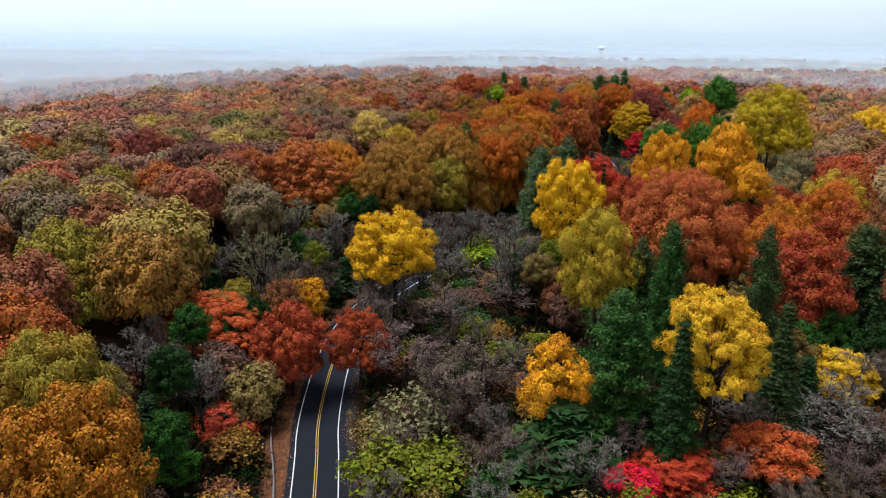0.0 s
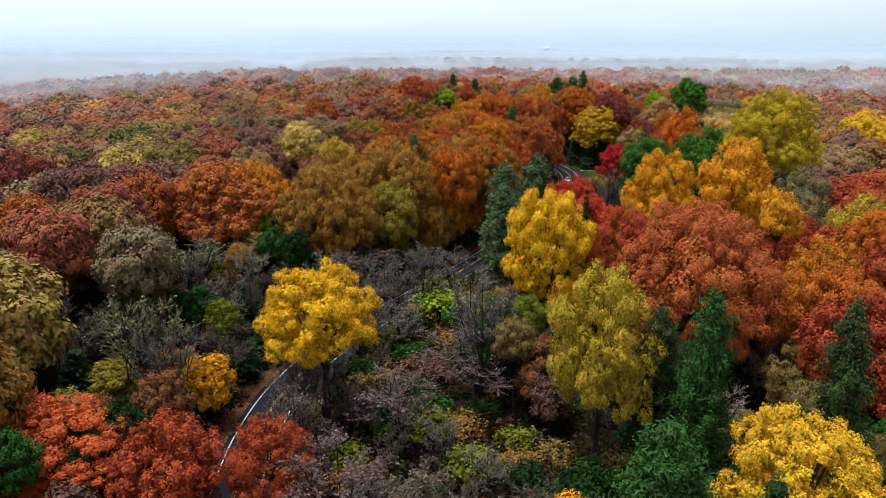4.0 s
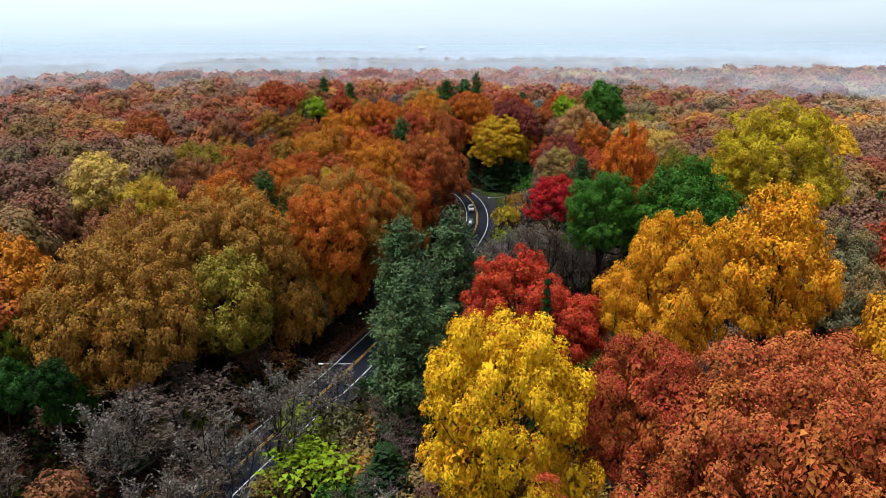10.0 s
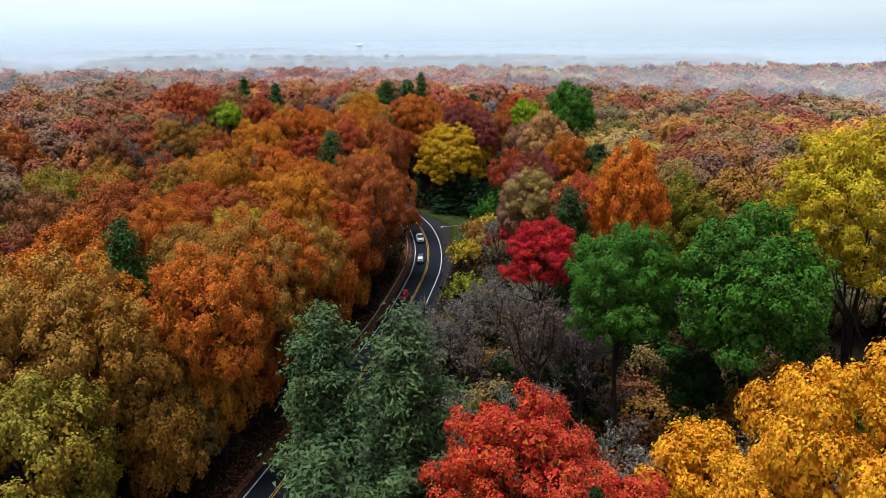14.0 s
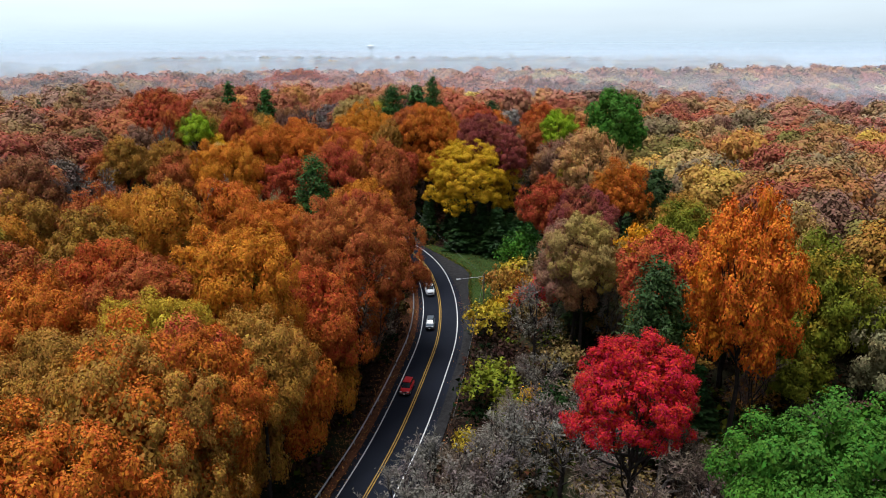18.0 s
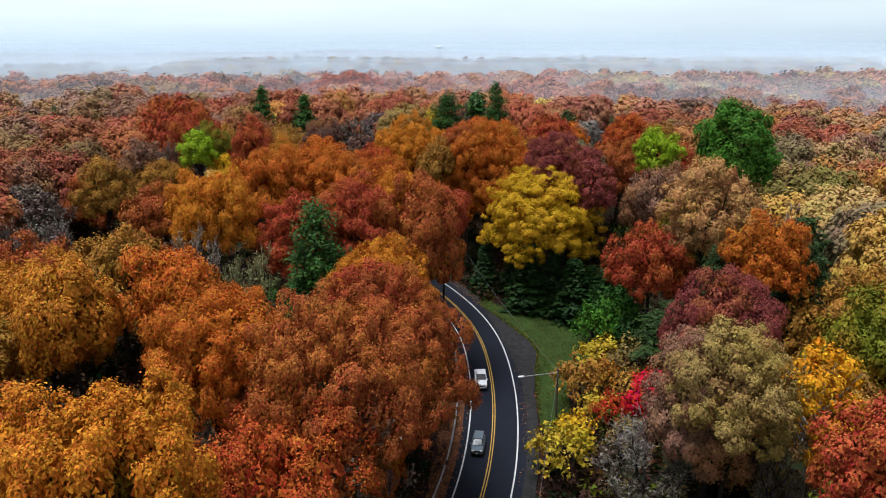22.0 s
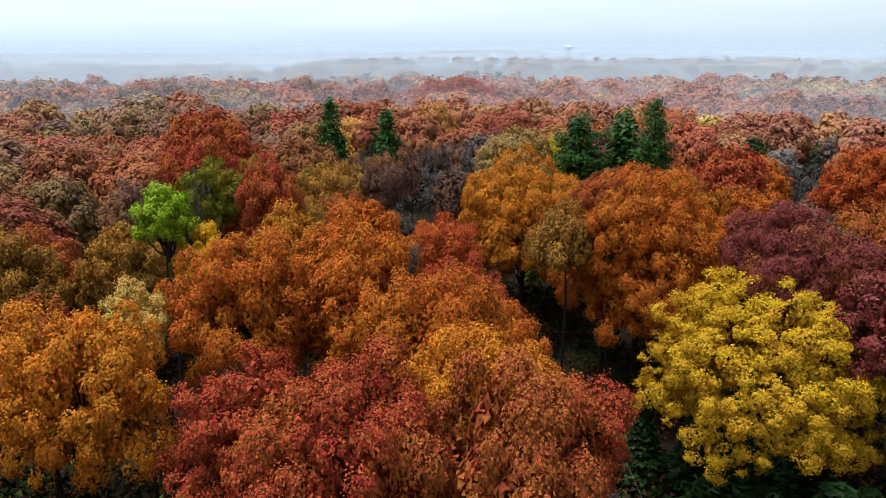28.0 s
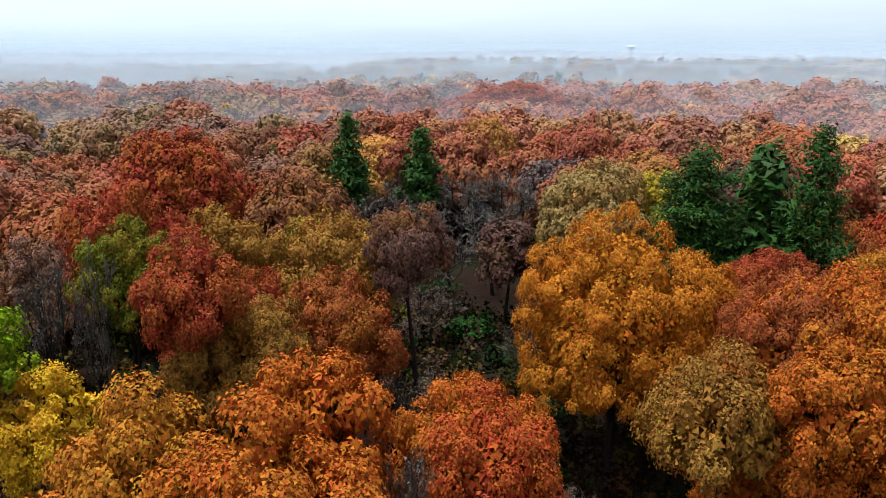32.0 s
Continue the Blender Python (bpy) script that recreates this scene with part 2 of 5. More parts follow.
def box(bm, cx, cy, cz, sx, sy, sz, bevel=0.0):
    r = bmesh.ops.create_cube(bm, size=1.0, matrix=Matrix.Translation((cx, cy, cz)) @ Matrix.Diagonal((sx, sy, sz, 1)))
    if bevel:
        es = list({e for v in r["verts"] for e in v.link_edges})
        bmesh.ops.bevel(bm, geom=es, offset=bevel, segments=2, affect="EDGES", profile=0.6)
    return r["verts"]


def rod(bm, a, b, r0, r1, sides=8):
    a, b = Vector(a), Vector(b)
    d = b - a
    m = Matrix.Translation((a + b) / 2) @ d.to_track_quat("Z", "Y").to_matrix().to_4x4()
    bmesh.ops.create_cone(bm, cap_ends=True, segments=sides, radius1=r0, radius2=r1, depth=d.length, matrix=m)


def tube(points, radii, sides=6):
    """Verts and faces of a tapered tube along points."""
    pts = np.asarray(points, float)
    n = len(pts)
    tang = np.gradient(pts, axis=0)
    tang /= np.linalg.norm(tang, axis=1)[:, None] + 1e-9
    ref = np.where(np.abs(tang[:, 2:3]) > 0.9, np.array([[1.0, 0, 0]]), np.array([[0, 0, 1.0]]))
    u = np.cross(tang, ref)
    u /= np.linalg.norm(u, axis=1)[:, None] + 1e-9
    v = np.cross(tang, u)
    ang = np.linspace(0, 2 * math.pi, sides, endpoint=False)
    ring = np.cos(ang)[None, :, None] * u[:, None] + np.sin(ang)[None, :, None] * v[:, None]
    verts = (pts[:, None] + ring * np.asarray(radii, float)[:, None, None]).reshape(-1, 3)
    faces = []
    for i in range(n - 1):
        for k in range(sides):
            a, b = i * sides + k, i * sides + (k + 1) % sides
            faces.append((a, b, b + sides, a + sides))
    faces.append(tuple(range((n - 1) * sides, n * sides)))
    return verts, faces


def tubes(list_of):
    verts, faces, base = [], [], 0
    for p, r, s in list_of:
        v, f = tube(p, r, s)
        verts.append(v)
        faces += [tuple(i + base for i in q) for q in f]
        base += len(v)
    return np.concatenate(verts), faces


# ---- the lie of the land ----
LAND_Y = (-600, 70, 330, 480, 600, 820, 1300, 2600, 6000)
LAND_Z = (0, 0, 12.5, 18.5, 25, 4, 10, 30, 36)
ROAD = [(-12.5, 40), (-16.5, 72), (-20.3, 101.3), (-21.9, 112), (-22.7, 122), (-23.1, 135.6), (-22.6, 150), (-19.5, 166), (-12.0, 184), (-1.4, 200.3),
        (11.0, 217.6), (20.6, 230.6), (33.0, 249.5), (44.5, 268.0), (55.6, 285.7), (65.6, 304.4), (72.7, 319.2), (78.0, 335), (81.2, 350), (82.3, 362),
        (81.6, 374), (78.8, 388), (74.5, 399), (70, 407)]


def spline(points, step=2.0):
    p = np.array(points, float)
    p = np.vstack([2 * p[0] - p[1], p, 2 * p[-1] - p[-2]])
    out = []
    for i in range(1, len(p) - 2):
        n = max(2, int(np.linalg.norm(p[i + 1] - p[i]) / step))
        t = np.linspace(0, 1, n, endpoint=False)[:, None]
        out.append(0.5 * (2 * p[i] + (p[i + 1] - p[i - 1]) * t + (2 * p[i - 1] - 5 * p[i] + 4 * p[i + 1] - p[i + 2]) * t ** 2
                          + (3 * p[i] - p[i - 1] - 3 * p[i + 1] + p[i + 2]) * t ** 3))
    out.append(p[-2:-1])
    return np.concatenate(out)


CENTRE = spline(ROAD)


def road_gap(x, y):
    """Distance to the road's centre line."""
    x, y = np.asarray(x, float), np.asarray(y, float)
    d = np.full(x.shape, 1e9)
    for cx, cy in CENTRE[::2]:
        d = np.minimum(d, (x - cx) ** 2 + (y - cy) ** 2)
    return np.sqrt(d)


def smooth(v, a, b):
    t = np.clip((v - a) / (b - a), 0, 1)
    return t * t * (3 - 2 * t)


def land(x, y):
    """Height of the ground: it climbs ahead, and stands some metres higher away from the road."""
    x, y = np.asarray(x, float), np.asarray(y, float)
    base = np.interp(y, LAND_Y, LAND_Z)
    side = smooth(-x, 60, 420) * smooth(y, 150, 420)
    base = base - 16 * side
    roll = 1.2 * np.sin(x * 0.035 + 1.3) * np.sin(y * 0.029) + 0.6 * np.sin(x * 0.09) * np.cos(y * 0.07 + 0.5)
    gap = road_gap(x, y)
    lawn = smooth(np.hypot((x - 94) / 14, (y - 348) / 22), 0.8, 1.5)
    return base + (5.0 + roll) * smooth(gap, 8, 34) * lawn


def strip(name, left, right, lift, mat, crown=0.0, pts=None):
    """A ribbon that follows the road between two offsets (metres to the right of the centre line)."""
    c = CENTRE if pts is None else pts
    t = np.gradient(c, axis=0)
    t /= np.linalg.norm(t, axis=1)[:, None]
    nrm = np.stack([t[:, 1], -t[:, 0]], 1)
    z = np.interp(c[:, 1], LAND_Y, LAND_Z) + lift
    rows = []
    for off in (left, right):
        q = c + nrm * off
        rows.append(np.column_stack([q, z - crown * abs(off)]))
    n = len(c)
    verts = np.concatenate(rows)
    faces = [(i, i + n, i + n + 1, i + 1) for i in range(n - 1)]
    return mesh_of(name, verts, faces, mat)


def offset_line(off, lo, hi):
    """Points beside the road, between two values of y."""
    t = np.gradient(CENTRE, axis=0)
    t /= np.linalg.norm(t, axis=1)[:, None]
    q = CENTRE + np.stack([t[:, 1], -t[:, 0]], 1) * off
    return q[(CENTRE[:, 1] > lo) & (CENTRE[:, 1] < hi)]


# ground sheet: fine near the flight, coarse to the horizon
def ground_sheet():
    xs = np.unique(np.concatenate([np.linspace(-4800, -420, 14), np.linspace(-420, -120, 31), np.arange(-116, 170, 4.0), np.linspace(172, 560, 40), np.linspace(600, 4800, 14)]))
    ys = np.unique(np.concatenate([np.linspace(-1500, -40, 8), np.arange(-36, 480, 4.0), np.linspace(484, 1300, 60), np.linspace(1400, 4800, 10)]))
    gx, gy = np.meshgrid(xs, ys)
    gz = land(gx, gy)
    inner = road_gap(gx, gy) < 10
    gz = gz - 0.12 * inner
    verts = np.column_stack([gx.ravel(), gy.ravel(), gz.ravel()])
    w = len(xs)
    faces = [(j * w + i, j * w + i + 1, (j + 1) * w + i + 1, (j + 1) * w + i) for j in range(len(ys) - 1) for i in range(w - 1)]
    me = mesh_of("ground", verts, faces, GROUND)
    me.polygons.foreach_set("use_smooth", [True] * len(me.polygons))
    return tagged(new("ground", me), "forest floor covered with brown fallen leaves", "ground", kind="structure")


ground_sheet()
tagged(new("road", strip("road", -4.6, 4.9, 0.05, ASPHALT, 0.012)), "dark asphalt two-lane road curving through the woods", "road", kind="structure")


def marking(name, off, width, mat, label):
    tagged(new(name, strip(name, off - width / 2, off + width / 2, 0.075, mat, 0.012)), label, "road marking", kind="structure")


marking("edge_line", -3.6, 0.2, WHITE_PAINT, "white painted edge line along the asphalt road")
marking("edge_line", 3.6, 0.2, WHITE_PAINT, "white painted edge line along the asphalt road")
marking("centre_line", -0.17, 0.15, YELLOW_PAINT, "yellow painted centre line on the asphalt road")
marking("centre_line", 0.17, 0.15, YELLOW_PAINT, "yellow painted centre line on the asphalt road")
tagged(new("verge", strip("verge", -8.6, -4.6, 0.03, LITTER)), "roadside verge covered with fallen orange leaves", "verge", kind="structure")
tagged(new("shoulder", strip("shoulder", 4.9, 6.6, 0.03, GRAVEL)), "grey gravel shoulder along the road", "shoulder", kind="structure")


# ---- trees ----
COLOURS = {
    "yellow": (0.78, 0.41, 0.008), "gold": (0.76, 0.41, 0.018), "goldyel": (0.62, 0.33, 0.012), "amberyel": (0.74, 0.3, 0.01),
    "goldolive": (0.58, 0.38, 0.014), "paleyellow": (0.62, 0.38, 0.09), "yelolive": (0.48, 0.31, 0.024), "greyyellow": (0.36, 0.22, 0.07),
    "amber": (0.5, 0.18, 0.015), "orange": (0.57, 0.185, 0.012), "orangebright": (0.60, 0.14, 0.012), "orangeolive": (0.36, 0.165, 0.026),
    "orangered": (0.48, 0.085, 0.016), "salmon": (0.62, 0.115, 0.03), "salmonred": (0.56, 0.075, 0.03), "red": (0.5, 0.055, 0.018),
    "crimson": (0.58, 0.01, 0.02), "magenta": (0.5, 0.012, 0.012), "darkred": (0.22, 0.045, 0.034), "rustred": (0.4, 0.066, 0.022),
    "brick": (0.47, 0.108, 0.03), "rust": (0.38, 0.092, 0.022), "rustorange": (0.52, 0.125, 0.012), "rustbrown": (0.27, 0.1, 0.04), "rustolive": (0.32, 0.15, 0.028),
    "brown": (0.15, 0.07, 0.048), "olive": (0.3, 0.21, 0.024), "olivebrown": (0.23, 0.14, 0.035), "brownolive": (0.24, 0.15, 0.05),
    "olivegreen": (0.17, 0.17, 0.022), "lime": (0.26, 0.34, 0.02), "green": (0.055, 0.13, 0.022), "green2": (0.034, 0.088, 0.022),
    "darkgreen": (0.018, 0.042, 0.014), "pine": (0.034, 0.086, 0.02), "bluepine": (0.075, 0.115, 0.06), "darkpine": (0.036, 0.062, 0.022),
    "spruce": (0.018, 0.045, 0.014), "grey": (0.175, 0.14, 0.11), "greybrown": (0.14, 0.092, 0.062), "mauve": (0.16, 0.1, 0.08),
    "greyolive": (0.19, 0.16, 0.075), "pale": (0.33, 0.26, 0.19), "palegreen": (0.33, 0.30, 0.13), "palepink": (0.52, 0.25, 0.09), "greypink": (0.27, 0.13, 0.08),
}
COLOURS = {k: (0.84 * r, 0.95 * g, 0.92 * b + (0.004 if r > g else -0.25 * b)) for k, (r, g, b) in COLOURS.items()}


def unit(v):
    return v / (np.linalg.norm(v, axis=-1, keepdims=True) + 1e-9)


def leaves(r, tufts, out, per, spread, size, up=0.45, loose=0.5, long=1.0):
    """Small three-cornered leaves scattered about tufts; out is the way each tuft faces."""
    n = len(tufts) * per
    off = r.normal(0, 1, (n, 3))
    c = np.repeat(tufts, per, 0) + off * spread
    nrm = unit(np.repeat(out, per, 0) * 0.7 + np.array([0, 0, up]) + off * min(0.55, loose * 1.2) + r.normal(0, 1, (n, 3)) * loose)
    a = unit(np.cross(nrm, unit(r.normal(0, 1, (n, 3)))))
    b = np.cross(nrm, a)
    s = size * r.uniform(0.65, 1.3, (n, 1))
    v = np.empty((n, 3, 3))
    v[:, 0] = c + a * s * 0.95 * long
    v[:, 1] = c - a * s * 0.55 * long + b * s * 0.6
    v[:, 2] = c - a * s * 0.45 * long - b * s * 0.62
    return v.reshape(-1, 3)


def leaf_mesh(name, verts, mat):
    n = len(verts) // 3
    me = bpy.data.meshes.new(name)
    me.vertices.add(n * 3)
    me.vertices.foreach_set("co", np.ascontiguousarray(verts, dtype=np.float32).ravel())
    me.loops.add(n * 3)
    me.loops.foreach_set("vertex_index", np.arange(n * 3, dtype=np.int32))
    me.polygons.add(n)
    me.polygons.foreach_set("loop_start", np.arange(0, n * 3, 3, dtype=np.int32))
    me.materials.append(mat)
    me.update(calc_edges=True)
    return me


def sphere_dirs(r, n, low=-0.35):
    z = r.uniform(low, 1.0, n)
    a = r.uniform(0, 2 * math.pi, n)
    q = np.sqrt(1 - z * z)
    return np.column_stack([q * np.cos(a), q * np.sin(a), z])


def spread_out(points, gap, most=100000):
    """Indices of points that keep that distance from each other."""
    kept = []
    place = np.empty((min(most, len(points)), 3))
    for k, p in enumerate(points):
        n = len(kept)
        if n >= len(place):
            break
        if n == 0 or np.min(np.sum((place[:n] - p) ** 2, axis=1)) > gap * gap:
            place[n] = p
            kept.append(k)
    return np.array(kept)


# depth of the crown, radius of its lobes (both against its radius), radius of a clump of leaves in metres, lowest direction, share of clumps lost
STYLES = {"oak": (1.6, (0.28, 0.46), 1.2, -0.5, 0.15), "maple": (2.0, (0.22, 0.38), 0.95, -0.62, 0.17), "birch": (2.7, (0.2, 0.3), 0.8, -0.75, 0.28)}


def crown_frame(r, style, wide):
    """Centres, directions and radii of the lobes of a crown whose top is at height 0, and its depth."""
    deep, lobe, clump, low, lost = STYLES[style]
    depth = deep * wide
    mid = -0.5 * depth
    d = sphere_dirs(r, 900, low)
    d = d[spread_out(d, 0.44 if style == "oak" else 0.38)]
    rad = r.uniform(lobe[0], lobe[1], len(d)) * wide
    reach = np.column_stack([wide - rad, wide - rad, depth * 0.5 - rad * 0.8]) * r.uniform(0.8, 1.08, (len(d), 1))
    c = (d * reach + r.normal(0, 0.06 * wide, d.shape) * np.array([1.0, 1.0, 0.4])) * np.array([r.uniform(0.9, 1.1), r.uniform(0.9, 1.1), 1.0]) + np.array([0, 0, mid])
    return c, d, rad, depth, clump, lost


def leafy_crown(r, style, wide, leaf, size_of_clump=1.0, cover=1.05):
    """Leaves of a crown: rounded clumps that sit apart on the lobes, over a sparse inner shell."""
    c, d, rad, depth, clump, lost = crown_frame(r, style, wide)
    clump *= size_of_clump
    tries = 110
    w = unit(r.normal(0, 1, (len(c), tries, 3)))
    p = c[:, None] + w * rad[:, None, None] * np.array([1.0, 1.0, 0.82])
    own = np.repeat(np.arange(len(c)), tries)
    p, w = p.reshape(-1, 3), w.reshape(-1, 3)
    far = np.linalg.norm((p[:, None] - c[None]) / (rad[None, :, None] * np.array([1.0, 1.0, 0.82])), axis=2)
    far[np.arange(len(p)), own] = 9.0
    mid = np.array([0, 0, -0.55 * depth])
    away = unit((p - mid) * np.array([1.0, 1.0, wide / (0.5 * depth)]))
    keep = (far.min(axis=1) > 0.9) & (w[:, 2] > -0.6) & (np.sum(away * w, axis=1) > -0.05)
    p, w, away = p[keep], w[keep], away[keep]
    order = r.permutation(len(p))
    p, w, away = p[order], w[order], away[order]
    k = spread_out(p, clump * (1.66 if leaf < 0.3 else 1.35))
    k = k[r.uniform(0, 1, len(k)) > lost * (1.0 if leaf < 0.3 else 0.3)]
    p, w, away = p[k], w[k], away[k]
    out = unit(w * 0.7 + away * 0.5 + np.array([0, 0, 0.4]))
    big = clump * np.exp(r.normal(-0.1, 0.24, len(p)))
    # the leaves of a clump stand in small tufts at the twigs' ends
    per = 7 if leaf < 0.3 else 3
    many = np.maximum(4, cover * 6.6 * big ** 2 / (0.88 * leaf ** 2 * per)).astype(int)
    own = np.repeat(np.arange(len(p)), many)
    n = len(own)
    cap = unit(r.normal(0, 1, (n, 3)) + out[own] * 0.95)
    shape = np.array([1.0, 1.0, 0.8]) * (1.1 - 0.5 * r.uniform(0, 1, (n, 1)) ** 2.0)
    at = p[own] - out[own] * clump * 0.4 + cap * big[own][:, None] * shape
    crown = leaves(r, at, cap * 1.15 + out[own] * 0.45, per, leaf * 1.15 if per == 7 else min(0.3, leaf * 0.8), leaf, up=0.3, loose=0.34 if leaf < 0.3 else 0.16)
    hidden = max(0.3, leaf * 1.15)
    many = max(8, int(3.4 * np.mean(rad) ** 2 / (0.88 * hidden ** 2)))
    v = unit(r.normal(0, 1, (len(c) * many, 3)) + np.repeat(d, many, 0) * 0.4)
    q = np.repeat(c, many, 0) + v * np.repeat(rad, many)[:, None] * np.array([1.0, 1.0, 0.82]) * (0.52 if leaf < 0.3 else 0.74)
    return np.concatenate([crown, leaves(r, q, v, 1, 0.1, hidden, up=0.1, loose=0.3)])


def broad_tree(seed, style, wide, leaf):
    """A broadleaf tree 24 m high with a crown of that radius: trunk mesh, crown mesh (its top at height 0)."""
    crown = leafy_crown(np.random.default_rng(seed), style, wide, leaf)
    c, d, rad, depth, clump, lost = crown_frame(np.random.default_rng(seed), style, wide)
    r = np.random.default_rng(seed + 9000)
    pts = [(0, 0, 0), (r.uniform(-.2, .2), r.uniform(-.2, .2), 3.5), (r.uniform(-.4, .4), r.uniform(-.4, .4), 8), (r.uniform(-.7, .7), r.uniform(-.7, .7), 14), (0, 0, 20)]
    stuff = [(pts, np.array((0.42, 0.34, 0.27, 0.16, 0.05)) * (0.6 + wide / 15), 8)]
    fork = max(3.0, 24 - depth)
    for k in r.permutation(len(c))[:16]:
        a = np.array([0, 0, fork + r.uniform(0, 0.35) * depth])
        e = c[k] + np.array([0, 0, 24])
        m1 = a + (e - a) * 0.5 + np.array([0, 0, -0.5]) + r.normal(0, 0.3, 3)
        stuff.append(([a, m1, e, e + (e - m1) * 0.2], (0.18, 0.11, 0.06, 0.015), 5))
    v, f = tubes(stuff)
    return mesh_of("trunk", v, f, PALE_BARK if style == "birch" else BARK), leaf_mesh("crown", crown, OAK_LEAF if style == "oak" else LEAF), wide, depth


def bare_tree(seed, level):
    """A leafless tree 24 m high and 6 m in radius, with a few leaves left."""
    r = np.random.default_rng(seed)
    limbs, tips = [], []
    trunk = [np.array([0, 0, 0.0]), np.array([0.2, 0.1, 4.0]), np.array([0.1, -0.2, 8.0]), np.array([0, 0, 12.0])]
    limbs.append((trunk, (0.34, 0.28, 0.2, 0.12), 7))
    heads = []
    for k in range(11):
        a = k * 2.4 + r.uniform(-.4, .4)
        z0 = r.uniform(4.5, 12)
        lean = r.uniform(0.35, 1.0)
        e = np.array([math.cos(a) * 4.6 * lean, math.sin(a) * 4.6 * lean, z0 + r.uniform(5.5, 9.0)])
        s = np.array([0, 0, z0])
        m = (s + e) / 2 + np.array([math.cos(a), math.sin(a), -0.5]) * 0.9
        limbs.append(([s, m, e], (0.14, 0.09, 0.045), 5))
        for q in range(6):
            t = r.uniform(0.3, 1.0)
            p = s * (1 - t) ** 2 + 2 * m * t * (1 - t) + e * t * t
            heads.append((p, unit(e - s + r.normal(0, 3.2, 3) + np.array([0, 0, 2.0])), r.uniform(1.8, 3.6)))
    for p, d, ln in heads:
        e = p + d * ln
        limbs.append(([p, (p + e) / 2 + r.normal(0, .15, 3), e], (0.055, 0.035, 0.02), 4))
        for q in range(5):
            tips.append((p + d * ln * r.uniform(0.25, 1.0), unit(d + r.normal(0, 0.55, 3) + np.array([0, 0, 0.35])), r.uniform(0.9, 1.9)))
    v, f = tubes(limbs)
    base = np.array([t[0] for t in tips])
    way = np.array([t[1] for t in tips])
    ln = np.array([t[2] for t in tips])[:, None]
    n2 = (11, 6)[level]
    tb = np.repeat(base, n2, 0) + np.repeat(way * ln, n2, 0) * r.uniform(0.1, 0.95, (len(base) * n2, 1))
    tw = unit(np.repeat(way, n2, 0) + r.normal(0, 0.6, (len(base) * n2, 3)) + np.array([0, 0, 0.25]))
    start, way2 = np.concatenate([base, tb]), np.concatenate([way, tw])
    length = np.concatenate([ln, r.uniform(0.5, 1.15, (len(tb), 1))])
    side = unit(np.cross(way2, r.normal(0, 1, way2.shape)))
    wide = np.concatenate([np.full((len(base), 1), 0.034), np.full((len(tb), 1), (0.03, 0.05)[level])])
    tri = np.empty((len(start), 3, 3))
    tri[:, 0], tri[:, 1], tri[:, 2] = start + side * wide, start - side * wide, start + way2 * length
    few = leaves(r, (start + way2 * length)[r.permutation(len(start))[:(900, 260)[level]]], way2[:(900, 260)[level]], 1, 0.1, 0.2)
    return mesh_of("trunk", v, f, BARK), leaf_mesh("crown", np.concatenate([tri.reshape(-1, 3), few]), TWIG)


def conifer(seed, style, level):
    """A pine or spruce 24 m high and 4.5 m in radius."""
    r = np.random.default_rng(seed)
    tufts, out, limbs = [], [], []
    limbs.append(([(0, 0, 0), (0, 0, 8), (0.1, 0, 16), (0, 0, 23.6)], (0.34, 0.26, 0.15, 0.02), 7))
    z = 3.0 if style == "pine" else 1.0
    z0 = z
    while z < 23.4:
        u = (z - z0) / (24 - z0)
        rad = 4.5 * (min(1.0, 0.6 + u) * (1 - u ** 2.0) ** 0.75 * r.uniform(0.74, 1.16) if style == "pine" else (1 - u) ** 0.9 * r.uniform(0.9, 1.08))
        n = int(r.integers(5, 8)) if style == "pine" else 10
        a0 = r.uniform(0, 6)
        for k in range(n):
            a = a0 + k * 2 * math.pi / n + r.uniform(-.3, .3)
            ln = rad * r.uniform(0.7, 1.12)
            tip = np.array([math.cos(a) * ln, math.sin(a) * ln, z + (ln * r.uniform(0.1, 0.5) if style == "pine" else -ln * r.uniform(0.12, 0.3))])
            root = np.array([0, 0, z])
            if k % 2 == 0:
                limbs.append(([root, (root + tip) / 2, tip], (0.07, 0.045, 0.012), 4))
            m = max(2, int(((3.4, 2.2) if style == "pine" else (2.6, 1.7))[level] * ln))
            for q in range(m):
                t = 0.25 + 0.8 * (q + r.uniform(0, 1)) / m
                side = np.array([-math.sin(a), math.cos(a), 0]) * r.normal(0, 0.26 * ln * (1.15 - t))
                tufts.append(root + (tip - root) * t + side + np.array([0, 0, r.normal(0, 0.12)]))
                out.append((math.cos(a) * 0.6, math.sin(a) * 0.6, 0.6))
        z += (r.uniform(0.8, 1.35) if style == "pine" else r.uniform(0.75, 0.95)) * (1.0, 1.25)[level]
    tufts.append(np.array([0, 0, 23.7]))
    out.append((0, 0, 1.0))
    per = (20, 9)[level]
    sp = np.array([0.44, 0.44, 0.4]) if style == "pine" else np.array([0.34, 0.34, 0.09])
    crown = leaves(r, np.array(tufts), np.array(out), per, sp * (1.0, 1.3)[level], (0.165, 0.38)[level], up=0.8, loose=0.7 if style == "pine" else 0.4, long=1.9)
    v, f = tubes(limbs)
    return mesh_of("trunk", v, f, BARK), leaf_mesh("crown", crown, NEEDLE)


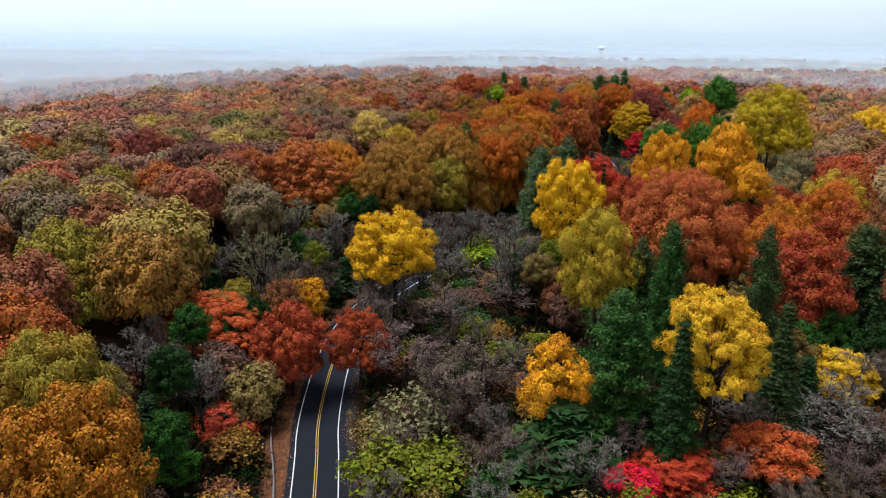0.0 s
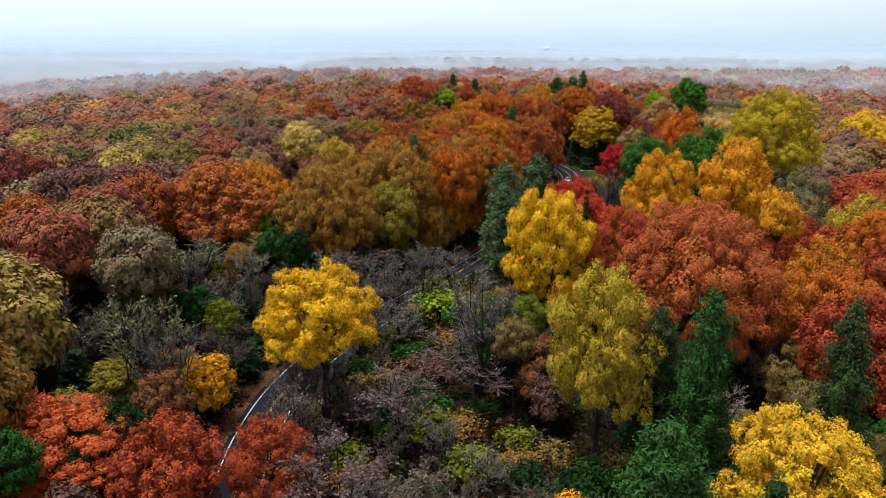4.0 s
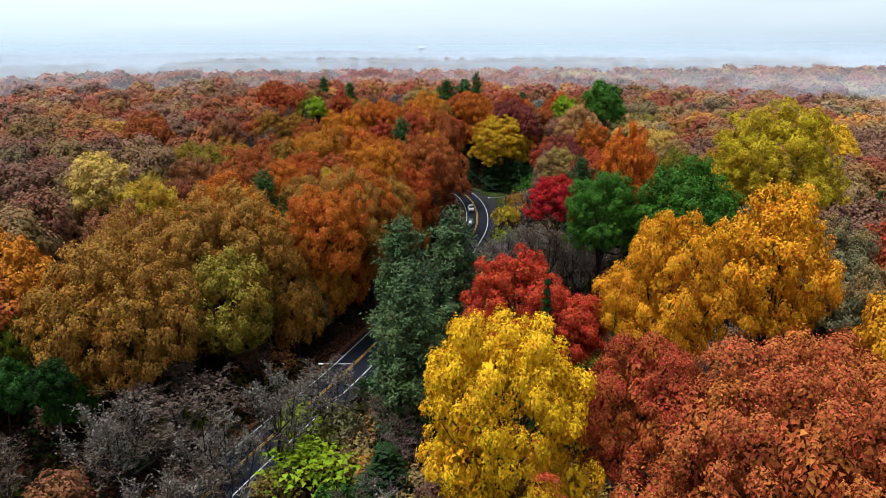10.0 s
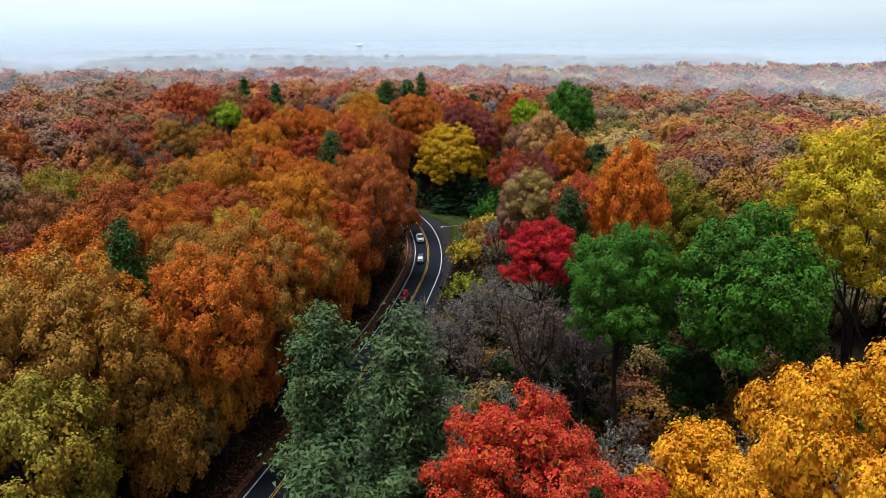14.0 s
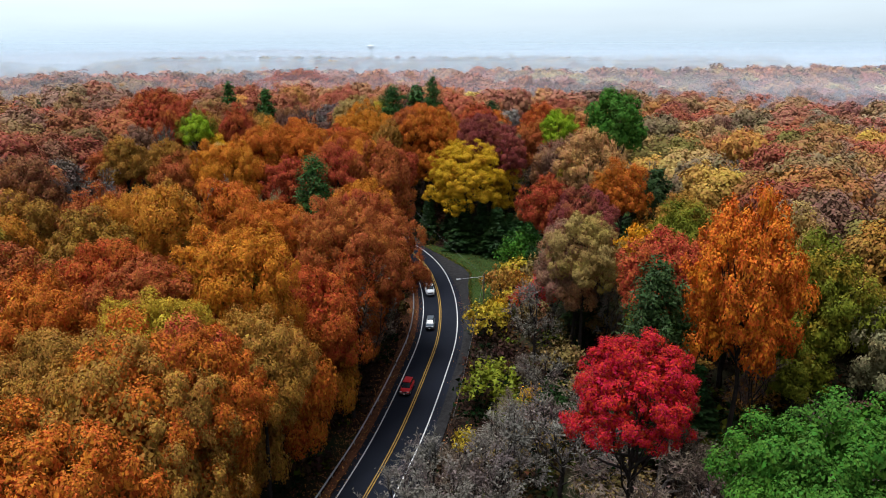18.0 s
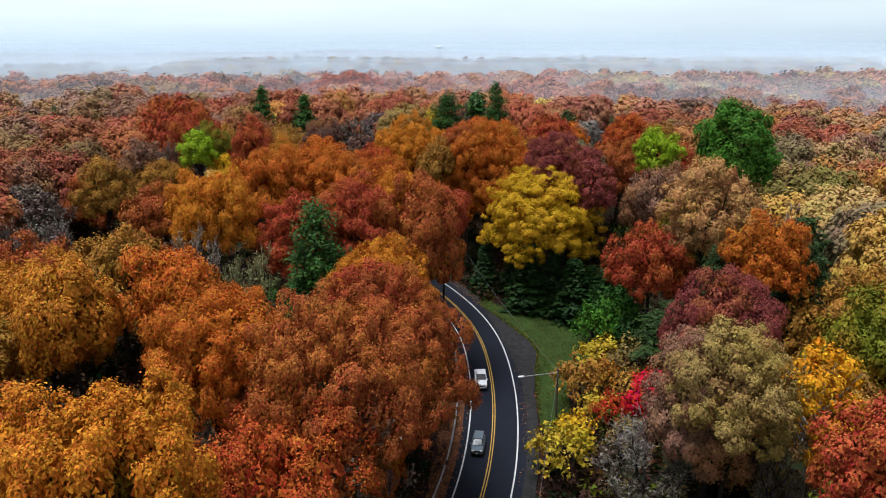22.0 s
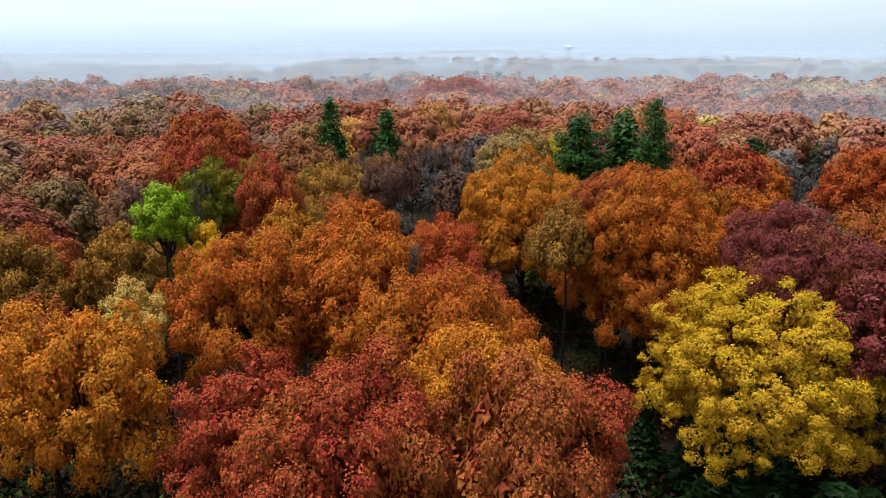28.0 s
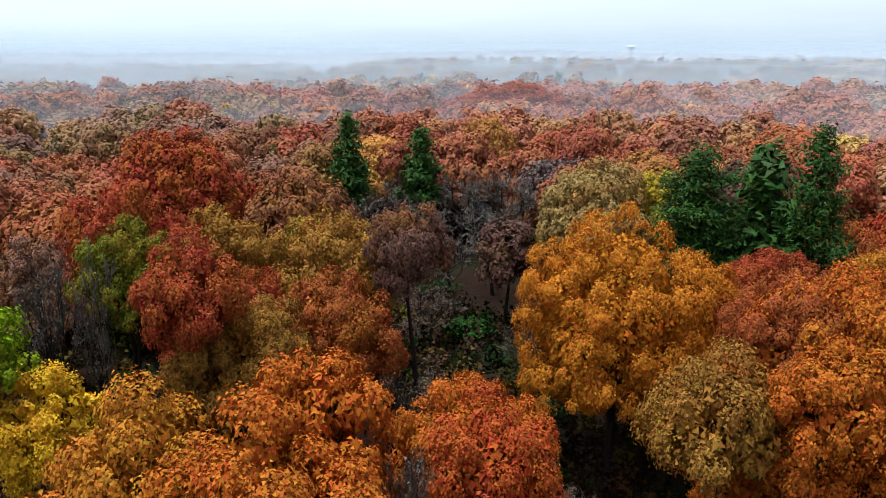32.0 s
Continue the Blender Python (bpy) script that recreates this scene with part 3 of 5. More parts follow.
def bush_mesh(seed, level):
    """A many-stemmed shrub 6 m high and 3.5 m in radius."""
    r = np.random.default_rng(seed)
    stems = []
    for k in range(9):
        a = r.uniform(0, 6.28)
        e = np.array([math.cos(a) * r.uniform(0.6, 2.6), math.sin(a) * r.uniform(0.6, 2.6), r.uniform(3.0, 5.2)])
        stems.append(([(0, 0, 0), e * 0.45 + np.array([0, 0, 0.6]), e], (0.07, 0.05, 0.015), 4))
    d = sphere_dirs(r, (150, 90)[level], -0.1)
    tufts = d * np.array([3.3, 3.3, 3.2]) * r.uniform(0.55, 1.05, (len(d), 1)) + np.array([0, 0, 2.6])
    crown = leaves(r, tufts, d, (14, 11)[level], 0.34, (0.2, 0.3)[level], loose=1.0)
    v, f = tubes(stems)
    return mesh_of("stems", v, f, BARK), leaf_mesh("foliage", crown, LEAF)


PROTO = {}
for kind, maker, many, size in (("bare", bare_tree, 4, (6, 22)), ("pine", lambda s, l: conifer(s, "pine", l), 3, (4.5, 24)),
                                ("spruce", lambda s, l: conifer(s, "spruce", l), 2, (4.5, 24)), ("bush", bush_mesh, 3, (3.5, 6))):
    for level in (0, 1):
        PROTO[kind, level] = ([maker(31 * i + 7 * len(kind) + level * 500 + ord(kind[0]), level) for i in range(many)], size)

BROAD = {}
CROWN_SIZES = (4.2, 7.4, 11.8)
LEAF_SIZES = (0.135, 0.2, 0.33)


def broad_kind(kind, radius, level, k):
    """One of the broadleaf trees of that kind, near that radius, with leaves of that level."""
    size = 0 if radius < 5.5 else 1 if radius < 9.4 else 2
    key = (kind, size, level, k % ((3, 4, 3)[size] if kind == "oak" else 2))
    if key not in BROAD:
        BROAD[key] = broad_tree(101 * key[3] + 17 * size + 1000 * level + ord(kind[0]), kind, CROWN_SIZES[size], LEAF_SIZES[level])
    return BROAD[key]


WORDS = {"brick": "brick-red", "yellow": "bright yellow", "gold": "golden yellow", "goldyel": "golden yellow", "amberyel": "amber yellow", "goldolive": "yellow and olive",
         "paleyellow": "pale yellow", "yelolive": "olive yellow", "greyyellow": "thinning yellow", "amber": "amber", "orange": "orange", "orangebright": "bright orange",
         "orangeolive": "orange and olive", "orangered": "orange-red", "salmon": "salmon orange", "salmonred": "salmon red", "red": "bright red", "crimson": "crimson",
         "magenta": "vivid crimson", "darkred": "dark red", "rustred": "rusty red", "rust": "rust-brown", "rustorange": "rusty orange", "rustbrown": "rusty brown",
         "rustolive": "rust and olive", "brown": "dull brown", "olive": "olive", "olivebrown": "olive brown", "brownolive": "brown and olive", "olivegreen": "olive green",
         "lime": "lime green", "green": "green", "palegreen": "pale green", "palepink": "pale yellow and pink", "greypink": "greyish pink", "greyolive": "greyish olive"}
NAMES = {"oak": "oak_tree", "maple": "maple_tree", "birch": "birch_tree", "bare": "bare_tree", "pine": "pine_tree", "spruce": "spruce_tree", "bush": "bush"}
STANDING = []
count_of = {}


def label_for(kind, colour):
    if kind == "bare":
        return "nearly leafless tree with grey twigs above brown litter"
    if kind in ("pine", "spruce"):
        return "dark green %s tree with layered needle branches" % kind
    if kind == "bush":
        return "roadside bush with %s autumn leaves" % WORDS.get(colour, "dull")
    form = "wide rounded" if kind == "oak" else "upright"
    return "%s %s tree with %s autumn leaves" % (form, kind, WORDS.get(colour, "dull"))


def tree(kind, x, y, top, radius, colour, deep=1.0):
    """A tree that stands on the ground at x, y, with its top at that height; deep stretches its crown."""
    z = float(land(x, y)) - 0.15
    height = max(3.0, top - z)
    side = abs(x - 0.18 * y)
    k = count_of[kind] = count_of.get(kind, 0) + 1
    if kind == "pine" and radius < 6:
        radius *= 1.08
    root = empty(NAMES[kind], x, y, z)
    root.matrix_basis = pose(x, y, z, 0, 0, (k * 77.0) % 360)
    names = ("stem", "foliage") if kind == "bush" else ("trunk", "crown")
    if kind in ("oak", "maple", "birch"):
        level = 2 if height < 14 and radius < 5 or side > 75 or y > 455 else 0 if side < 40 and y < 440 else 1
        trunk_mesh, crown_mesh, r0, depth = broad_kind(kind, radius, level, k)
        s = radius / r0
        tall = deep * min(max(0.88 * height / depth, 0.6 * s), (1.45 if kind == "oak" else 1.2) * s)
        part(names[0], trunk_mesh, None, root).matrix_basis = Matrix.Diagonal((s, s, height / 24, 1))
        crown = part(names[1], crown_mesh, None, root)
        crown.matrix_basis = Matrix.Translation((0, 0, height)) @ Matrix.Diagonal((s, s, tall, 1))
    else:
        level = 0 if -60 < x - 0.18 * y < 66 and y < 450 and height > 14 else 1
        protos, (r0, h0) = PROTO[kind, level]
        trunk_mesh, crown_mesh = protos[k % len(protos)]
        s = radius / r0
        part(names[0], trunk_mesh, None, root).matrix_basis = Matrix.Diagonal((s, s, height / h0, 1))
        crown = part(names[1], crown_mesh, None, root)
        crown.matrix_basis = Matrix.Diagonal((s, s, height / h0, 1))
    c = np.array(COLOURS[colour]) * rng.uniform(0.92, 1.08)
    crown.color = (float(c[0]), float(c[1]), float(c[2]), 1)
    tagged(root, label_for(kind, colour), "bush" if kind == "bush" else "tree", group="bushes by the road" if kind == "bush" else "trees of the wood")
    STANDING.append((x, y, radius, height))


tree("maple", -10.9, 149.1, 34.4, 9.2, "yellow", 0.85)
tree("maple", 29.9, 165.1, 43.4, 8.4, "yellow", 1.25)
tree("oak", 52.5, 151.0, 42.4, 14.4, "brick")
tree("maple", -45.5, 129.7, 22.0, 10.5, "salmon")
tree("oak", -69.4, 123.9, 36.9, 10.7, "olive")
tree("oak", -56.3, 124.6, 35.0, 8.7, "rustolive")
tree("oak", -43.9, 72.9, 29.5, 8.9, "amber")
tree("oak", -51.7, 84.3, 32.0, 7.6, "olive")
tree("oak", -60.6, 94.2, 33.5, 7.5, "rust")
tree("maple", -28.6, 124.0, 21.0, 7.4, "rustred")
tree("maple", -15.8, 126.0, 20.0, 6.2, "rustred")
tree("bare", -15.0, 134.0, 20.0, 6.5, "greybrown")
tree("pine", 26.2, 97.0, 34.4, 5.3, "pine")
tree("spruce", 33.1, 90.3, 32.8, 4.7, "spruce")
tree("maple", 39.8, 96.6, 34.4, 7.5, "gold")
tree("maple", 16.6, 95.7, 26.2, 5.2, "amberyel")
tree("spruce", 18.0, 92.0, 18.4, 9.7, "spruce")
tree("spruce", 32.7, 97.6, 17.7, 5.6, "spruce")
tree("maple", 33.3, 89.0, 13.3, 6.0, "red")
tree("maple", 26.1, 85.1, 12.1, 3.8, "crimson")
tree("maple", 47.5, 91.0, 15.3, 5.3, "salmon")
tree("bare", 59.7, 96.3, 17.6, 9.7, "grey")
tree("bare", 66.2, 107.4, 20.1, 7.9, "grey")
tree("maple", 66.9, 111.5, 18.3, 7.2, "gold")
tree("spruce", 52.8, 101.6, 30.9, 4.7, "darkpine")
tree("maple", -37.8, 110.9, 7.8, 5.3, "salmonred")
tree("maple", -41.6, 94.3, 9.5, 5.1, "green")
tree("bare", -51.6, 112.0, 20.4, 7.2, "grey")
tree("bare", -39.9, 105.7, 20.1, 5.9, "grey")
tree("bare", 3.5, 108.5, 20.2, 9.8, "greybrown")
tree("bare", -6.6, 122.2, 19.8, 8.8, "mauve")
tree("bare", 1.9, 138.3, 20.6, 8.7, "mauve")
tree("bare", 14.6, 150.7, 21.2, 10.7, "mauve")
tree("bare", -45.3, 196.5, 27.8, 13.1, "greyolive")
tree("bare", -39.9, 150.4, 31.2, 9.2, "greyolive")
tree("maple", -30.9, 154.4, 16.4, 3.9, "amberyel")
tree("maple", -46.9, 154.1, 16.4, 4.5, "olive")
tree("bush", -33.1, 142.1, 10.8, 4.2, "olivegreen")
tree("bush", -4.9, 106.2, 13.1, 7.0, "greyolive")
tree("bush", -8.6, 94.6, 10.5, 6.8, "olivegreen")
tree("bush", -0.1, 93.2, 10.5, 6.7, "olivegreen")
tree("pine", 53.1, 111.7, 40.4, 3.7, "darkpine")
tree("pine", 82.6, 133.6, 35.4, 7.8, "darkpine")
tree("maple", 73.1, 182.6, 49.6, 7.8, "amberyel", 1.3)
tree("maple", 56.0, 179.8, 48.3, 7.2, "amberyel", 1.35)
tree("maple", 57.1, 192.4, 36.7, 4.6, "amberyel")
tree("maple", 98.0, 215.3, 58.9, 10.9, "goldolive")
tree("maple", 172.2, 285.9, 47.5, 11.4, "gold")
tree("oak", 71.4, 161.1, 42.5, 3.9, "amberyel")
tree("oak", 71.1, 163.8, 33.0, 7.7, "rustred")
tree("maple", 35.8, 175.2, 19.2, 7.2, "salmon")
tree("pine", 39.7, 118.4, 39.8, 3.7, "green2")
tree("pine", 37.3, 128.0, 34.1, 4.0, "darkpine")
tree("oak", -96.3, 233.8, 41.5, 10.9, "darkred")
tree("oak", -117.2, 218.3, 39.5, 13.0, "olivebrown")
tree("oak", -91.0, 190.8, 37.1, 6.9, "olive")
tree("oak", -136.4, 230.6, 40.1, 11.9, "rust")
tree("maple", -28.7, 281.7, 45.2, 7.2, "paleyellow")
tree("oak", 2.4, 240.6, 42.1, 12.1, "orangeolive")
tree("oak", -11.8, 231.0, 40.8, 10.0, "orangeolive")
tree("maple", 29.2, 128.0, 40.1, 7.3, "yelolive", 1.45)
tree("maple", -21.7, 210.5, 21.9, 3.6, "green")
tree("bare", 16.0, 151.0, 32.0, 7.4, "grey")
tree("bare", -5.7, 204.8, 21.8, 11.8, "greybrown")
tree("bare", 37.6, 139.0, 21.6, 6.9, "pale")
tree("bare", 48.9, 132.9, 20.3, 5.5, "pale")
tree("oak", -14.9, 216.1, 40.3, 12.2, "orangeolive")
tree("pine", 8.0, 259.4, 43.1, 5.4, "pine")
tree("oak", -43.4, 226.1, 39.2, 15.2, "rust")
tree("oak", -34.0, 228.8, 39.2, 9.7, "orange")
tree("oak", 23.3, 254.9, 42.8, 11.0, "orangeolive")
tree("maple", 101.0, 376.7, 43.8, 12.5, "goldyel")
tree("maple", 68.6, 223.5, 45.9, 7.5, "green")
tree("maple", 80.3, 214.2, 48.5, 8.8, "green")
tree("maple", 68.0, 244.6, 41.5, 5.8, "magenta", 0.85)
tree("maple", 42.4, 196.6, 39.9, 7.6, "red")
tree("maple", 48.6, 191.5, 34.6, 4.6, "red")
tree("spruce", 42.2, 185.1, 40.4, 2.5, "spruce")
tree("pine", 31.3, 227.1, 38.9, 6.4, "bluepine")
tree("pine", 36.7, 210.9, 43.6, 5.9, "bluepine")
tree("pine", 26.5, 197.1, 38.4, 5.4, "bluepine")
tree("maple", 93.4, 260.8, 50.1, 6.6, "orangebright", 1.6)
tree("oak", 25.1, 258.1, 41.8, 8.6, "rustorange")
tree("oak", 3.6, 293.1, 43.8, 11.6, "rust")
tree("oak", 50.9, 299.7, 45.1, 9.5, "rust")
tree("oak", 35.2, 282.9, 46.0, 7.2, "orange")
tree("oak", 1.8, 249.8, 40.8, 11.4, "orange")
tree("oak", -5.6, 234.8, 40.8, 7.0, "orangeolive")
tree("oak", -0.4, 224.8, 34.3, 8.5, "olive")
tree("maple", 0.5, 235.5, 21.8, 7.2, "yelolive")
tree("maple", 14.8, 243.0, 23.3, 5.0, "brownolive")
tree("oak", 19.2, 246.2, 41.3, 8.4, "rustorange")
tree("bare", 100.9, 247.6, 25.4, 11.3, "mauve")
tree("bare", 78.3, 254.2, 21.7, 10.8, "greybrown")
tree("bare", 44.4, 221.2, 20.1, 6.5, "pale")
tree("bare", 81.5, 270.9, 23.5, 7.8, "greybrown")
tree("pine", 106.0, 330.4, 29.4, 7.4, "darkpine")
tree("pine", 120.7, 331.7, 30.4, 8.5, "darkpine")
tree("oak", -29.8, 368.4, 47.2, 10.2, "rust")
tree("bush", 35.3, 230.0, 13.6, 4.5, "greyolive")
tree("bush", 57.2, 241.4, 14.1, 3.8, "olivegreen")
tree("pine", 51.5, 333.3, 47.0, 6.4, "pine")
tree("oak", 40.3, 303.4, 44.7, 6.4, "rustorange")
tree("oak", 58.7, 316.3, 41.3, 10.1, "rust")
tree("oak", 19.4, 323.9, 43.8, 7.2, "amber")
tree("oak", 18.6, 298.6, 40.6, 8.0, "orangered")
tree("oak", 26.1, 271.7, 41.3, 6.4, "yelolive")
tree("oak", 33.6, 287.0, 39.6, 5.0, "yelolive")
tree("oak", 46.2, 291.7, 38.3, 7.9, "orangered")
tree("oak", 31.0, 260.5, 40.6, 6.0, "rustorange")
tree("oak", 36.5, 270.5, 38.5, 6.4, "orangeolive")
tree("oak", 29.5, 261.5, 40.7, 5.0, "rustred")
tree("oak", 24.3, 258.8, 40.7, 4.8, "amber")
tree("bare", 51.0, 294.5, 37.5, 7.2, "greybrown")
tree("maple", 119.1, 345.7, 48.4, 8.4, "palepink")
tree("pine", 82.0, 262.3, 43.4, 4.8, "darkpine")
tree("pine", 97.4, 306.2, 29.0, 5.8, "darkpine")
tree("birch", 99.7, 293.7, 38.4, 4.2, "amberyel")
tree("oak", 90.4, 297.5, 38.5, 7.3, "greypink")
tree("bare", 83.8, 298.3, 28.6, 6.5, "grey")
tree("bush", 80.8, 314.0, 20.3, 4.5, "yelolive")
tree("bush", 73.1, 289.7, 19.2, 5.6, "olivegreen")
tree("bush", 76.1, 283.0, 17.8, 2.3, "yellow")
tree("bush", 74.3, 274.0, 14.4, 2.1, "yelolive")
tree("bush", 64.3, 279.2, 14.7, 2.1, "yelolive")
tree("pine", 133.5, 338.8, 39.5, 5.5, "darkpine")
tree("oak", 60.1, 327.5, 42.5, 6.9, "orange")
tree("oak", 57.2, 318.2, 41.6, 7.0, "rustred")
tree("oak", 39.6, 313.9, 42.8, 6.5, "rustorange")
tree("oak", 45.0, 303.6, 42.0, 4.5, "rustorange")
tree("bare", 52.7, 306.4, 38.5, 7.2, "greyolive")
tree("maple", 142.6, 373.2, 56.3, 8.5, "green")
tree("maple", 129.9, 383.7, 50.1, 4.9, "lime")
tree("oak", 110.0, 347.6, 37.5, 6.9, "rustred")
tree("oak", 94.2, 303.1, 42.9, 6.5, "darkred")
tree("maple", 90.0, 294.1, 41.1, 6.4, "greyyellow")
tree("maple", 29.9, 398.8, 50.3, 3.8, "lime")
tree("maple", 34.4, 400.0, 44.1, 4.1, "gold")
tree("oak", 37.7, 463.9, 48.3, 9.1, "rustbrown")
tree("oak", 54.4, 382.6, 48.3, 8.8, "rustorange")
tree("oak", 81.5, 426.0, 50.5, 12.0, "orange")
tree("oak", 95.0, 403.0, 50.8, 12.0, "rustorange")
tree("maple", 107.4, 388.7, 49.5, 7.6, "darkred")
tree("oak", 35.7, 358.7, 48.0, 7.0, "orange")
tree("oak", 57.8, 347.9, 47.0, 7.2, "rustred")
tree("oak", 67.0, 355.0, 47.0, 6.8, "orange")
tree("oak", 65.0, 364.8, 48.0, 7.0, "rustorange")
tree("oak", 73.4, 351.5, 44.7, 4.0, "rustred")
tree("oak", 44.9, 378.1, 48.0, 7.5, "rustorange")
tree("maple", 34.9, 373.4, 44.8, 3.3, "paleyellow")
tree("pine", 95.9, 447.9, 55.5, 7.5, "pine")
tree("pine", 105.8, 450.5, 55.0, 7.0, "pine")
tree("pine", 110.0, 444.7, 58.4, 5.3, "pine")
tree("oak", 28.5, 426.1, 49.4, 5.5, "olivegreen")
tree("pine", 40.9, 498.0, 55.2, 4.6, "pine")
tree("pine", 55.3, 503.2, 52.0, 4.8, "pine")
tree("oak", 44.5, 415.4, 44.9, 6.8, "orangeolive")
tree("oak", 40.8, 412.9, 50.9, 4.7, "rustred")
tree("oak", 25.0, 431.8, 51.9, 7.4, "rustred")
tree("oak", 16.6, 470.7, 53.8, 12.2, "rustred")
tree("oak", 78.5, 599.4, 57.6, 21.9, "rustred")
tree("oak", 58.7, 437.0, 49.1, 5.1, "brown")
tree("oak", 85.2, 461.9, 50.4, 9.4, "greyyellow")
tree("maple", 96.2, 467.7, 48.7, 5.9, "yelolive")
tree("oak", 109.1, 464.8, 50.5, 7.4, "brown")
tree("bare", 18.9, 426.0, 48.6, 3.9, "grey")
tree("bare", 27.4, 420.3, 48.3, 2.5, "grey")
tree("oak", 56.5, 392.0, 48.9, 4.5, "rustorange")
tree("oak", 67.1, 390.7, 46.8, 3.7, "orangered")
tree("oak", 47.9, 387.7, 48.7, 4.5, "amber")
tree("bare", 61.2, 390.8, 44.8, 3.3, "grey")
tree("oak", 91.0, 405.9, 50.6, 5.5, "rust")
tree("oak", 89.3, 396.7, 48.1, 4.0, "rustorange")
tree("oak", 83.2, 398.9, 46.2, 4.8, "orangeolive")
tree("bare", 35.1, 342.0, 43.9, 4.4, "pale")
tree("bare", 42.3, 336.0, 43.6, 4.2, "palegreen")
tree("oak", 26.1, 313.8, 45.5, 5.4, "amber")
tree("oak", 35.4, 316.7, 45.6, 5.1, "rustorange")
tree("oak", 67.8, 347.5, 47.1, 7.6, "rust", 1.3)
tree("oak", 107.8, 381.4, 48.8, 8.4, "darkred")
tree("maple", 109.3, 371.1, 45.3, 4.7, "darkred")
tree("bush", 92.2, 323.7, 19.0, 2.9, "red")
tree("bush", 85.6, 320.8, 17.8, 3.1, "goldyel")
tree("bush", 91.4, 331.9, 21.4, 4.7, "orangeolive")
tree("bush", 101.7, 351.0, 22.3, 4.2, "green")
tree("oak", 112.9, 320.8, 44.8, 6.1, "rustorange")
tree("pine", 109.2, 326.8, 39.1, 4.0, "darkpine")
tree("pine", 120.6, 323.1, 40.9, 4.7, "darkpine")
tree("bush", 11.6, 194.5, 14.1, 7.4, "lime")
tree("bush", 12.5, 206.5, 14.7, 6.3, "olivegreen")
tree("bush", 17.0, 204.6, 14.6, 4.3, "greyolive")
tree("spruce", 21.2, 186.2, 17.7, 4.9, "darkgreen")
tree("bare", 24.1, 195.1, 20.1, 5.3, "greybrown")
tree("spruce", 31.8, 212.0, 22.9, 1.8, "spruce")
tree("spruce", 52.7, 186.3, 34.7, 2.3, "spruce")
tree("maple", 34.7, 180.6, 20.6, 8.3, "salmon")
tree("bare", -12.5, 199.0, 19.2, 9.2, "greybrown")
tree("bare", 2.1, 174.9, 19.1, 8.0, "grey")
tree("bare", 19.2, 171.3, 19.0, 7.0, "grey")
tree("bare", -31.6, 198.3, 24.3, 4.8, "pale")
tree("bush", 105.5, 350.0, 23.5, 5.0, "green")
tree("bush", 107.5, 357.0, 24.0, 5.0, "green2")
tree("bush", 99.0, 341.0, 20.0, 4.6, "yelolive")
tree("bush", 95.5, 334.5, 18.5, 3.8, "amber")
tree("bush", 91.5, 325.5, 18.0, 3.4, "yelolive")
tree("bush", 102.5, 336.0, 21.5, 5.0, "brownolive")
tree("bush", 98.5, 327.5, 20.0, 4.5, "rustolive")
tree("bush", 106.0, 343.5, 22.0, 4.8, "darkgreen")
tree("maple", 96.5, 318.5, 24.0, 4.0, "crimson")
tree("bush", 92.0, 316.0, 19.0, 3.6, "brownolive")
tree("bush", 103.5, 322.0, 20.0, 4.6, "darkgreen")
tree("spruce", 103.0, 364.0, 27.0, 5.5, "darkgreen")
tree("spruce", 96.0, 371.5, 28.0, 5.5, "darkgreen")
tree("spruce", 110.0, 362.0, 28.0, 5.5, "darkgreen")
tree("oak", -67.0, 202.0, 36.0, 9.0, "olivebrown")
tree("oak", -60.0, 218.0, 38.0, 8.5, "rust")
tree("oak", -73.0, 186.0, 35.0, 8.5, "rustbrown")
tree("oak", -80.0, 200.0, 37.0, 8.5, "rust")
tree("maple", 71.5, 463.0, 41.0, 4.6, "brown")
tree("maple", 84.0, 474.0, 45.0, 6.5, "yelolive")
tree("maple", 93.0, 470.0, 45.0, 6.0, "greyyellow")
tree("bush", 73.0, 452.0, 25.0, 4.5, "darkgreen")
tree("bush", 66.0, 461.0, 25.5, 4.5, "green2")
tree("bush", 78.0, 437.0, 24.0, 4.0, "darkgreen")
tree("bush", 60.0, 478.0, 27.0, 4.5, "darkgreen")
tree("bush", 66.0, 420.0, 22.0, 4.5, "darkgreen")
tree("bush", 70.0, 431.0, 22.5, 4.5, "green2")
tree("bush", 62.0, 435.0, 23.0, 4.5, "darkgreen")
tree("bush", 61.0, 412.0, 22.0, 4.0, "brownolive")
tree("bare", 60.5, 424.0, 34.0, 5.0, "greybrown")
tree("bare", 73.0, 440.0, 35.0, 4.5, "greybrown")
tree("oak", 65.5, 398.0, 45.0, 6.0, "rustorange")
tree("bush", 71.5, 405.5, 22.0, 4.5, "brownolive")
tree("bush", 68.0, 411.0, 22.0, 4.5, "darkgreen")
tree("bare", 73.0, 410.0, 33.0, 5.5, "greybrown")
tree("bush", 75.5, 413.0, 23.0, 4.5, "darkgreen")
tree("bush", 80.0, 407.0, 22.0, 4.0, "green2")


